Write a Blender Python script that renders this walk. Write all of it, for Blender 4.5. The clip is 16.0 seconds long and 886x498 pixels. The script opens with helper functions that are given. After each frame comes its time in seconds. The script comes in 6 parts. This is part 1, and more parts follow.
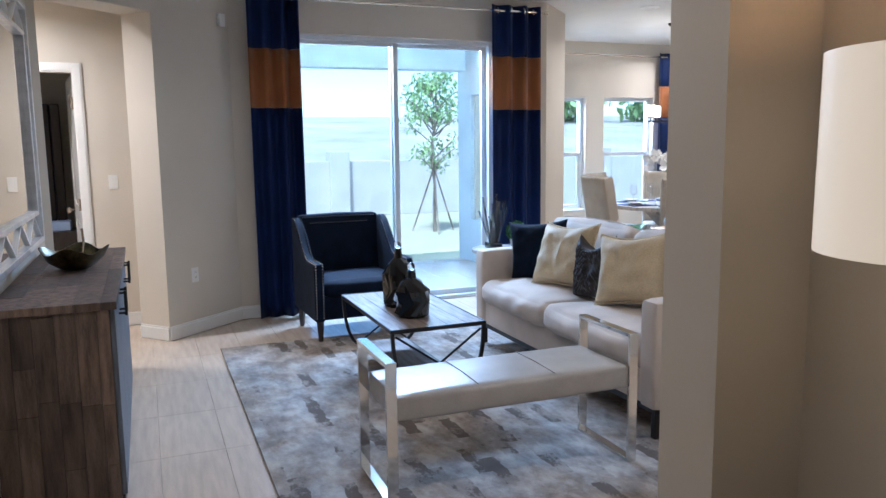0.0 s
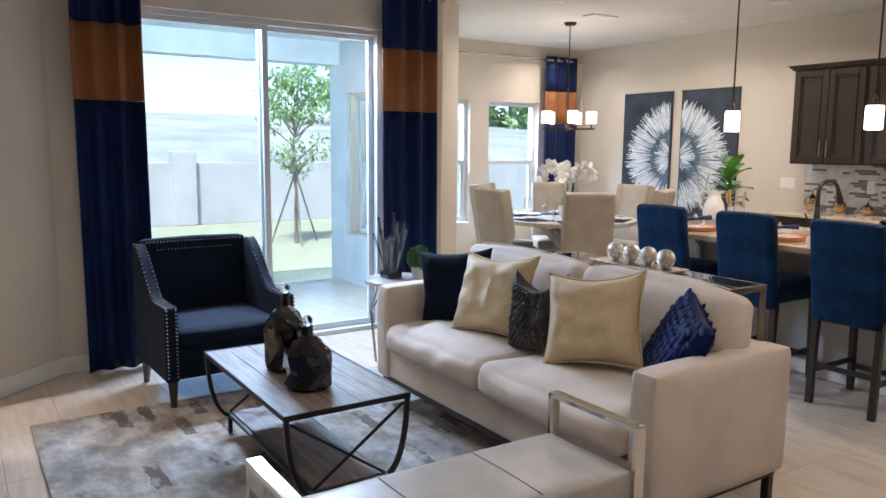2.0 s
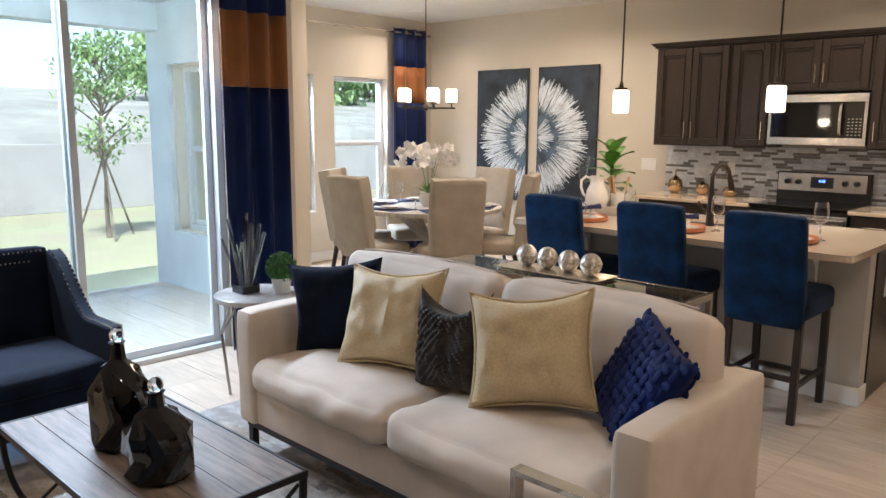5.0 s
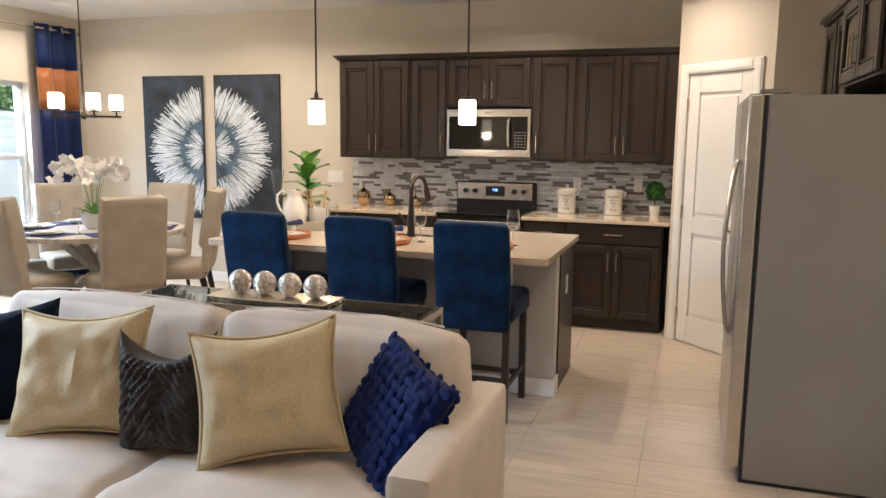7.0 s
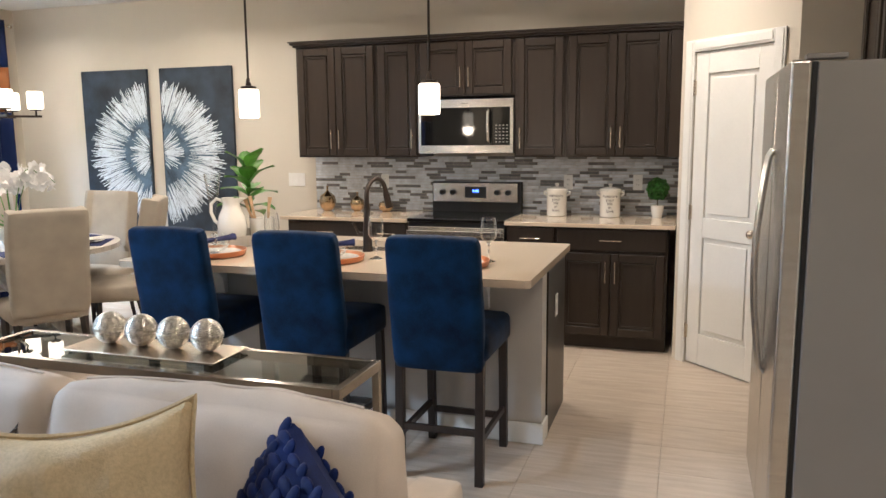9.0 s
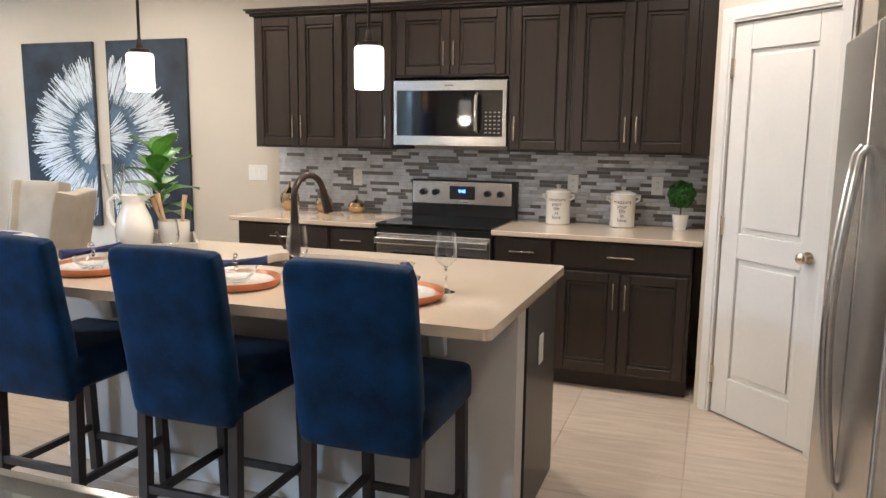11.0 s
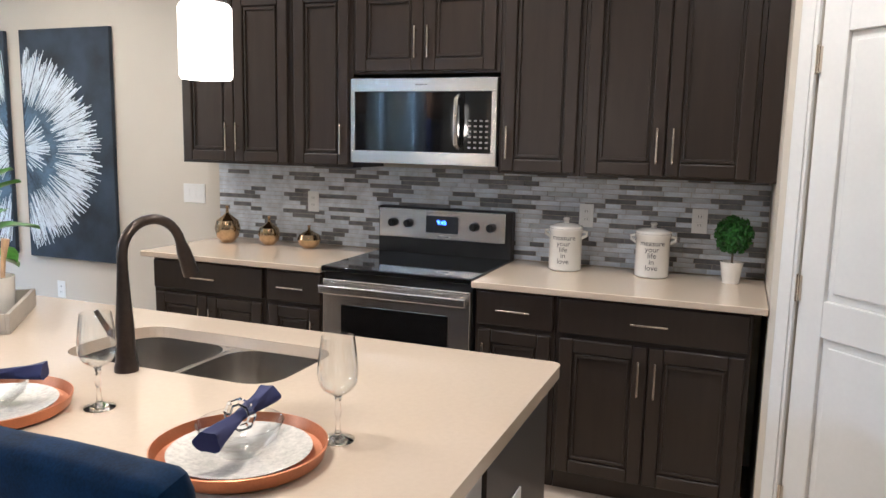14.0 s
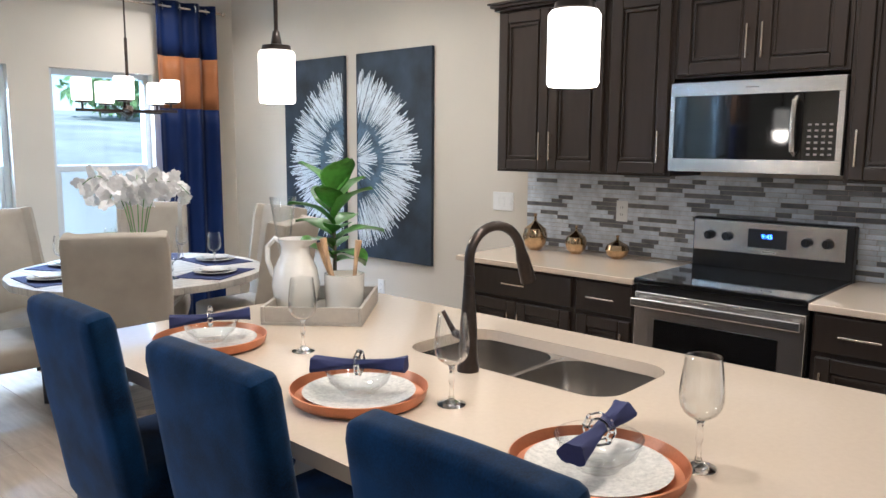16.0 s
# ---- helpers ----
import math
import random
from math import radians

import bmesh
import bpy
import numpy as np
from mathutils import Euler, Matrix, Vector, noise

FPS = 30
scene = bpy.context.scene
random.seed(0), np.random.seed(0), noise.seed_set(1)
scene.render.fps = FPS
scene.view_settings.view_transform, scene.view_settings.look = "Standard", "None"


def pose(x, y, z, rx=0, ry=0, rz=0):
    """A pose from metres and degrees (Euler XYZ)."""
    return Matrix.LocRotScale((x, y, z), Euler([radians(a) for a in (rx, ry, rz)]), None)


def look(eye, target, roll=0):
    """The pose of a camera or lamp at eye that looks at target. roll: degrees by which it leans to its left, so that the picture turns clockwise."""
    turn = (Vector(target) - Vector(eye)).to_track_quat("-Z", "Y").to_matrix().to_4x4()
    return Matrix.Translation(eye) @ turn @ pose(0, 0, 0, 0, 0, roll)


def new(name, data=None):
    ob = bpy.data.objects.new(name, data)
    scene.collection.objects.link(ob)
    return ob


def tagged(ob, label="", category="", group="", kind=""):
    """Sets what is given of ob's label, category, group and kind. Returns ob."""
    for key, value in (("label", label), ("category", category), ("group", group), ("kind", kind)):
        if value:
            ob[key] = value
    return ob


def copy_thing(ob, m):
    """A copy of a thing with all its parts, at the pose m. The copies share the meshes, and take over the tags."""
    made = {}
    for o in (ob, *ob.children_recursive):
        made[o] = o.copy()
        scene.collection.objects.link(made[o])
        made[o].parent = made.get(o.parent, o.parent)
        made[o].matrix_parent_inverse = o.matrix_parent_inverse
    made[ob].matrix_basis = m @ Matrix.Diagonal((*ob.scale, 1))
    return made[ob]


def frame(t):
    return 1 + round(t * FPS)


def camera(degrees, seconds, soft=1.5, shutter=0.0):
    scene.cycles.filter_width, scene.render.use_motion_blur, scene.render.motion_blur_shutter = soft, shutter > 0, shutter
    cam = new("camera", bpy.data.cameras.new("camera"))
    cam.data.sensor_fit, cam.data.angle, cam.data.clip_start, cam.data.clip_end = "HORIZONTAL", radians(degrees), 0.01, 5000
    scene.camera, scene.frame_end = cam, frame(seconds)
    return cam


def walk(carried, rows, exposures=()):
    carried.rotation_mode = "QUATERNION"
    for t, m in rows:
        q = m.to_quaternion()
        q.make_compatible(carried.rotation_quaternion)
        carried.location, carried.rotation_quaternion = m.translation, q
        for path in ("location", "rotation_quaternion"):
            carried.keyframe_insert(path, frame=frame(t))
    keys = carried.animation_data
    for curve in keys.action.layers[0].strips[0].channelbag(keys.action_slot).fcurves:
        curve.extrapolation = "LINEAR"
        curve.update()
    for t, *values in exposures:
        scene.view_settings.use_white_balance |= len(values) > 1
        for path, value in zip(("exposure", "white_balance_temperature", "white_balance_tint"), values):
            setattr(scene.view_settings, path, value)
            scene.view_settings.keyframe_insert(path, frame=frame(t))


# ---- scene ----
cam = camera(61.1, 16.0)
PATH = [
    (0, (0.339, 0.705, 1.455), (1.068, 2.548, 1.182), -0.7),
    (0.5, (0.434, 1.027, 1.496), (1.216, 2.848, 1.23), -0.2),
    (1, (0.438, 1.314, 1.519), (1.293, 3.102, 1.248), -0.0),
    (1.5, (0.449, 1.592, 1.53), (1.458, 3.296, 1.25), 0.2),
    (2, (0.517, 1.836, 1.507), (1.601, 3.495, 1.236), 0.5),
    (2.5, (0.549, 2.025, 1.526), (1.654, 3.668, 1.244), 0.2),
    (3, (0.54, 2.188, 1.545), (1.718, 3.775, 1.239), 0.0),
    (5.5, (0.83, 2.772, 1.546), (2.401, 3.966, 1.222), 0.7),
    (6, (0.862, 2.874, 1.538), (2.593, 3.826, 1.226), 0.9),
    (6.5, (0.874, 2.937, 1.538), (2.707, 3.681, 1.243), 1.0),
    (7, (0.899, 2.998, 1.538), (2.779, 3.617, 1.251), 0.7),
    (7.5, (0.974, 3.029, 1.535), (2.863, 3.618, 1.247), 0.3),
    (8, (1.188, 3.015, 1.53), (3.077, 3.611, 1.253), 0.1),
    (8.5, (1.458, 2.993, 1.521), (3.343, 3.602, 1.239), -0.1),
    (9, (1.743, 3.089, 1.513), (3.625, 3.699, 1.222), -0.5),
    (11.5, (3.061, 3.124, 1.475), (4.922, 3.79, 1.168), 0.9),
    (12, (3.371, 3.129, 1.473), (5.236, 3.783, 1.166), 1.0),
    (12.5, (3.644, 3.228, 1.465), (5.519, 3.855, 1.162), 1.3),
    (13, (3.84, 3.291, 1.479), (5.718, 3.91, 1.178), 1.2),
    (13.5, (3.946, 3.288, 1.505), (5.814, 3.94, 1.208), 1.2),
    (14, (3.991, 3.277, 1.52), (5.833, 4.001, 1.232), 1.2),
    (14.5, (4.004, 3.292, 1.505), (5.752, 4.223, 1.229), 0.9),
    (15, (4.0, 3.331, 1.5), (5.642, 4.44, 1.225), 0.7),
    (15.5, (3.982, 3.416, 1.493), (5.538, 4.643, 1.226), 0.6),
    (16, (3.948, 3.443, 1.512), (5.407, 4.783, 1.239), 0.4),
]
walk(cam, [(t, look(eye, target, roll)) for t, eye, target, roll in PATH], [(0, 1.84, 4750, 13), (1.5, 1.75, 5250, 15), (3, 1.69, 5550, 15), (5.5, 1.66, 6000, 15), (7, 1.9, 5900, 13), (9, 1.93, 5500, 11), (12, 1.95, 5200, 12), (14, 1.85, 4950, 11), (16, 1.7, 4900, 10)])

# ---- light ----
world = bpy.data.worlds.new("sky")
scene.world = world
world.use_nodes = True
wn = world.node_tree.nodes
sky = wn.new("ShaderNodeTexSky")
sky.sky_type, sky.sun_disc, sky.sun_elevation, sky.sun_rotation = "NISHITA", False, radians(62), radians(221)
wn["Background"].inputs[1].default_value = 0.1
world.node_tree.links.new(sky.outputs[0], wn["Background"].inputs[0])
sun = new("sun", bpy.data.lights.new("sun", "SUN"))
sun.data.energy, sun.data.angle, sun.data.color = 2.4, radians(0.5), (1.0, 0.95, 0.87)
sun.matrix_world = look((0, 0, 0), (0.3, 0.35, -0.87))


def lamp(name, kind, place, watts, colour, size=0.1, spot=None):
    data = bpy.data.lights.new(name, kind)
    data.energy, data.color = watts, colour
    if kind == "AREA":
        data.shape, data.size = "DISK", size
        data.spread = radians(150)
    else:
        data.shadow_soft_size = size
    ob = new(name, data)
    ob.location = place
    return ob


WARM = (1.0, 0.76, 0.5)


def window_light(place, target, wide, high, watts):
    """An area lamp added just outside a window's head to boost the sky's light."""
    data = bpy.data.lights.new("window_light", "AREA")
    data.shape, data.size, data.size_y, data.energy, data.color = "RECTANGLE", wide, high, watts, (0.72, 0.87, 1.0)
    new("window_light", data).matrix_world = look(place, target)


# added fill lamps, one for the patio door and one per dining window
window_light((2.48, 7.75, 2.5), (2.48, 5.2, 0.6), 1.8, 0.3, 64)
window_light((5.47, 9.95, 2.35), (5.4, 7.6, 0.6), 0.8, 0.3, 55)
window_light((6.55, 9.95, 2.35), (6.4, 7.6, 0.6), 0.8, 0.3, 55)

CEIL = 2.79
CAN_WATTS, PENDANT_WATTS = 4.1, 2.5
TILE_W, TILE_L, TILE_X0, TILE_Y0, TILE_STAGGER = 0.3, 0.6, -2.07, -2.84, False

# ---- materials ----


def paint(name, colour, rough=0.6, metal=0.0, vary=0.06, scale=6.0, fine=180.0, bump=0.05, stretch=(1, 1, 1), second=None, sheen=0.0, coat=0.0, world_space=False, spec=0.5):
    """A surface with colour that varies at two scales and a fine relief."""
    m = bpy.data.materials.new(name)
    m.use_nodes = True
    n, l = m.node_tree.nodes, m.node_tree.links
    b = n["Principled BSDF"]
    b.inputs["Roughness"].default_value, b.inputs["Metallic"].default_value = rough, metal
    b.inputs["Sheen Weight"].default_value, b.inputs["Coat Weight"].default_value = sheen, coat
    b.inputs["Specular IOR Level"].default_value = 0.12 if sheen else spec
    if sheen:
        b.inputs["Sheen Roughness"].default_value = 0.4
    tc, mp = n.new("ShaderNodeTexCoord"), n.new("ShaderNodeMapping")
    mp.inputs["Scale"].default_value = stretch
    if world_space:
        geo = n.new("ShaderNodeNewGeometry")
        l.new(geo.outputs["Position"], mp.inputs[0])
    else:
        l.new(tc.outputs["Object"], mp.inputs[0])
    big, small = n.new("ShaderNodeTexNoise"), n.new("ShaderNodeTexNoise")
    big.inputs["Scale"].default_value, big.inputs["Detail"].default_value = scale, 5
    small.inputs["Scale"].default_value, small.inputs["Detail"].default_value = fine, 2
    l.new(mp.outputs[0], big.inputs[0]), l.new(mp.outputs[0], small.inputs[0])
    add = n.new("ShaderNodeMath")
    add.operation = "MULTIPLY_ADD"
    add.inputs[1].default_value = 0.35
    l.new(small.outputs[0], add.inputs[0]), l.new(big.outputs[0], add.inputs[2])
    ramp = n.new("ShaderNodeValToRGB")
    lo = second or [c * (1 - 2.2 * vary) for c in colour]
    hi = [min(1, c * (1 + vary)) for c in colour]
    ramp.color_ramp.elements[0].position, ramp.color_ramp.elements[1].position = 0.45, 0.85
    ramp.color_ramp.elements[0].color, ramp.color_ramp.elements[1].color = (*lo, 1), (*hi, 1)
    l.new(add.outputs[0], ramp.inputs[0]), l.new(ramp.outputs[0], b.inputs["Base Color"])
    if bump:
        bp = n.new("ShaderNodeBump")
        bp.inputs["Strength"].default_value, bp.inputs["Distance"].default_value = bump, 0.002
        l.new(small.outputs[0], bp.inputs["Height"]), l.new(bp.outputs[0], b.inputs["Normal"])
    return m


def piece_tint(m, spread):
    """Lets every piece differ a little from its neighbours."""
    n, l = m.node_tree.nodes, m.node_tree.links
    b = n["Principled BSDF"]
    source = b.inputs["Base Color"].links[0].from_socket
    info, hsv, rng = n.new("ShaderNodeObjectInfo"), n.new("ShaderNodeHueSaturation"), n.new("ShaderNodeMapRange")
    rng.inputs[3].default_value, rng.inputs[4].default_value = 1 - spread, 1 + spread
    l.new(info.outputs["Random"], rng.inputs[0]), l.new(rng.outputs[0], hsv.inputs["Value"])
    l.new(source, hsv.inputs["Color"]), l.new(hsv.outputs[0], b.inputs["Base Color"])
    return m


def glow(name, colour, strength):
    m = bpy.data.materials.new(name)
    m.use_nodes = True
    b = m.node_tree.nodes["Principled BSDF"]
    b.inputs["Base Color"].default_value = (0.8, 0.78, 0.74, 1)
    b.inputs["Roughness"].default_value = 0.35
    b.inputs["Emission Color"].default_value, b.inputs["Emission Strength"].default_value = (*colour, 1), strength
    return m


def clear(name, colour=(1, 1, 1), rough=0.0, ior=1.45, thin=False, edge=(3.2, 0.75)):
    m = bpy.data.materials.new(name)
    m.use_nodes = True
    n, l = m.node_tree.nodes, m.node_tree.links
    b = n["Principled BSDF"]
    if thin:
        n.remove(b)
        tr, gl, mix, fr = n.new("ShaderNodeBsdfTransparent"), n.new("ShaderNodeBsdfGlossy"), n.new("ShaderNodeMixShader"), n.new("ShaderNodeLayerWeight")
        tr.inputs[0].default_value = (*colour, 1)
        gl.inputs["Roughness"].default_value = rough
        power = n.new("ShaderNodeMath")
        power.operation, power.inputs[1].default_value = "POWER", edge[0]
        amount = n.new("ShaderNodeMath")
        amount.operation, amount.inputs[1].default_value, amount.inputs[2].default_value = "MULTIPLY_ADD", edge[1], 0.03
        l.new(fr.outputs["Facing"], power.inputs[0]), l.new(power.outputs[0], amount.inputs[0])
        l.new(amount.outputs[0], mix.inputs[0]), l.new(tr.outputs[0], mix.inputs[1]), l.new(gl.outputs[0], mix.inputs[2])
        l.new(mix.outputs[0], n["Material Output"].inputs[0])
    else:
        b.inputs["Base Color"].default_value = (*colour, 1)
        b.inputs["Roughness"].default_value, b.inputs["IOR"].default_value, b.inputs["Transmission Weight"].default_value = rough, ior, 1
    return m


WALL = paint("wall paint", (0.63, 0.575, 0.485), 0.75, vary=0.02, scale=1.5, fine=140, bump=0.12)
CEILING = paint("ceiling paint", (0.72, 0.71, 0.68), 0.85, vary=0.03, scale=2, fine=90, bump=0.25)
WHITE = paint("white trim paint", (0.8, 0.79, 0.76), 0.35, vary=0.02, scale=3, fine=60, bump=0.02)
STUCCO = paint("pale exterior stucco", (0.62, 0.66, 0.68), 0.85, vary=0.05, scale=4, fine=70, bump=0.5)
CREAM = paint("cream garden render", (0.45, 0.43, 0.4), 0.85, vary=0.05, scale=2, fine=50, bump=0.4)
VINYL = paint("white window vinyl", (0.6, 0.62, 0.62), 0.35, vary=0.02, bump=0)
TILE = piece_tint(paint("greige porcelain tile", (0.57, 0.475, 0.38), 0.26, vary=0.06, scale=3.5, fine=40, bump=0.03, stretch=(9, 1, 1), world_space=True), 0.035)
GROUT = paint("tile grout", (0.5, 0.43, 0.35), 0.9, vary=0.08, fine=300, bump=0.2)
NAVY = paint("navy satin curtain", (0.008, 0.018, 0.075), 0.42, vary=0.12, scale=3, fine=500, bump=0.08, sheen=0.05)
ORANGE = paint("burnt orange satin curtain", (0.3, 0.115, 0.04), 0.42, vary=0.1, scale=3, fine=500, bump=0.08, sheen=0.2)
NAVY_LINEN = paint("dark navy linen", (0.005, 0.01, 0.024), 0.8, vary=0.2, scale=8, fine=420, bump=0.3, sheen=0.04)
NAVY_VELVET = paint("navy velvet", (0.0035, 0.022, 0.065), 0.75, vary=0.35, scale=7, fine=260, bump=0.1, sheen=0.08)
NAVY_KNIT = paint("royal navy velvet weave", (0.006, 0.017, 0.1), 0.6, vary=0.2, scale=9, fine=260, bump=0.1, sheen=0.08)
SOFA = paint("oatmeal sofa linen", (0.6, 0.515, 0.435), 0.85, vary=0.06, scale=5, fine=420, bump=0.25, sheen=0.05)
CHAIR_LINEN = paint("beige chair linen", (0.42, 0.37, 0.3), 0.85, vary=0.06, scale=6, fine=450, bump=0.3, sheen=0.05)
GOLD_CLOTH = paint("champagne jacquard", (0.56, 0.44, 0.26), 0.6, vary=0.06, scale=110, fine=230, bump=0.7)
GREY_VELVET = paint("charcoal velvet", (0.045, 0.038, 0.034), 0.55, vary=0.25, scale=12, fine=200, bump=0.1, sheen=0.1)
LEATHER = paint("taupe leather", (0.4, 0.37, 0.33), 0.32, vary=0.07, scale=7, fine=150, bump=0.12)
CHROME = paint("polished chrome", (0.75, 0.74, 0.72), 0.08, 1.0, vary=0.02, bump=0)
NICKEL = paint("brushed nickel", (0.72, 0.63, 0.52), 0.27, 1.0, vary=0.05, fine=400, bump=0.02)
STEEL = paint("brushed stainless steel", (0.6, 0.57, 0.53), 0.27, 1.0, vary=0.04, scale=2, fine=300, bump=0.03, stretch=(1, 1, 30))
FRIDGE = paint("grey textured fridge side", (0.27, 0.25, 0.23), 0.5, 0.2, vary=0.04, scale=2, fine=600, bump=0.2)
BLACK_METAL = paint("black iron", (0.014, 0.013, 0.013), 0.38, 0.2, vary=0.2, fine=200, bump=0.1)
BRONZE = paint("oil rubbed bronze", (0.055, 0.042, 0.034), 0.32, 0.7, vary=0.15, fine=80, bump=0.03)
BLACK_GLOSS = paint("black gloss glaze", (0.003, 0.003, 0.004), 0.05, vary=0.1, bump=0, coat=0.2)
BLACK_GLASS = paint("black ceramic glass", (0.008, 0.008, 0.008), 0.05, vary=0.1, bump=0)
GOLD = paint("mercury gold glaze", (0.55, 0.4, 0.24), 0.12, 1.0, vary=0.15, scale=30, bump=0)
ESPRESSO = paint("espresso stained maple", (0.031, 0.022, 0.016), 0.36, vary=0.07, scale=5, fine=70, bump=0.04, stretch=(8, 8, 1), spec=0.4)
DARK_LEG = paint("dark stained wood", (0.022, 0.014, 0.011), 0.4, vary=0.2, scale=8, fine=60, bump=0.05, stretch=(6, 6, 1))
WALNUT = paint("grey brown table wood", (0.2, 0.155, 0.125), 0.5, vary=0.25, scale=5, fine=70, bump=0.15, stretch=(9, 1, 1))
RUSTIC = piece_tint(paint("rustic acacia planks", (0.13, 0.088, 0.063), 0.55, vary=0.3, scale=5, fine=60, bump=0.2, stretch=(8, 8, 1)), 0.45)
QUARTZ = paint("cream quartz", (0.61, 0.5, 0.38), 0.1, vary=0.012, scale=70, fine=300, bump=0, coat=0.3)
WASHED = paint("whitewashed table wood", (0.5, 0.46, 0.4), 0.5, vary=0.14, scale=4, fine=60, bump=0.1, stretch=(1, 9, 1))
CERAMIC = paint("white ceramic", (0.75, 0.72, 0.66), 0.18, vary=0.03, bump=0, coat=0.5)
SPECKLED = paint("speckled white stoneware", (0.66, 0.62, 0.55), 0.22, vary=0.1, scale=90, fine=260, bump=0.02, coat=0.3)
COPPER = paint("copper charger", (0.52, 0.2, 0.085), 0.38, 0.55, vary=0.08, scale=12, bump=0.02)
NAPKIN = paint("navy cotton napkin", (0.02, 0.024, 0.09), 0.85, vary=0.15, fine=500, bump=0.3)
LEAF = paint("fiddle leaf green", (0.095, 0.25, 0.035), 0.35, vary=0.25, scale=14, fine=60, bump=0.1)
BOXWOOD = piece_tint(paint("boxwood green", (0.04, 0.16, 0.02), 0.6, vary=0.35, scale=40, fine=90, bump=0.1), 0.2)
TREE_LEAF = paint("tree foliage", (0.24, 0.36, 0.13), 0.6, vary=0.3, scale=6, fine=40, bump=0)
BARK = paint("tree bark", (0.22, 0.18, 0.14), 0.9, vary=0.3, scale=12, fine=60, bump=0.5, stretch=(1, 1, 0.2))
GRASS = paint("dry lawn", (0.24, 0.25, 0.14), 0.95, vary=0.3, scale=0.8, fine=25, bump=0.8, second=(0.32, 0.28, 0.19))
CONCRETE = paint("pale concrete", (0.5, 0.5, 0.48), 0.8, vary=0.08, scale=3, fine=60, bump=0.3)
WOODSPOON = paint("pale wooden utensil", (0.55, 0.36, 0.2), 0.6, vary=0.15, scale=10, fine=80, bump=0.1, stretch=(6, 6, 1))
PETAL = paint("orchid petal", (0.82, 0.8, 0.78), 0.55, vary=0.05, scale=20, bump=0.05)
BRICKDARK = piece_tint(paint("slate mosaic", (0.165, 0.16, 0.16), 0.3, vary=0.15, scale=25, bump=0.05), 0.3)
BRICKPALE = piece_tint(paint("pale marble mosaic", (0.6, 0.63, 0.67), 0.25, vary=0.12, scale=18, bump=0.05), 0.22)
INK = paint("black ink", (0.05, 0.05, 0.05), 0.6, vary=0.05, bump=0)
CANVAS = paint("dark slate canvas", (0.028, 0.042, 0.064), 0.6, vary=0.35, scale=4, fine=300, bump=0.25)
SILVERPAINT = paint("white and silver paint", (0.72, 0.79, 0.86), 0.4, vary=0.07, scale=14, fine=80, bump=0.1)
BLUEWASH = paint("steel blue paint", (0.085, 0.14, 0.21), 0.45, vary=0.3, scale=9, fine=90, bump=0.15)
DARKPLASTIC = paint("dark plastic", (0.015, 0.015, 0.016), 0.4, vary=0.1, bump=0)
MIRROR = paint("mirror silvering", (0.85, 0.86, 0.86), 0.02, 1.0, vary=0.005, bump=0)
PANE = clear("window pane", (0.93, 0.98, 0.98), thin=True)
TABLE_GLASS = clear("smoky table glass", (0.62, 0.66, 0.64), thin=True, ior=1.5)
CRYSTAL = clear("clear crystal", (1, 1, 1), thin=False)
THIN_CRYSTAL = clear("thin drinking glass", (0.985, 0.99, 0.99), thin=True, edge=(2.3, 0.85))
SHADE_GLOW = glow("lit opal glass", (1.0, 0.8, 0.56), 1.15)
CAN_GLOW = glow("lit recessed lens", (1.0, 0.93, 0.82), 4.0)
CLOCK_BLUE = glow("blue clock digits", (0.05, 0.15, 1.0), 4.0)
LINEN_SHADE = glow("lit linen drum shade", (1.0, 0.7, 0.38), 0.16)


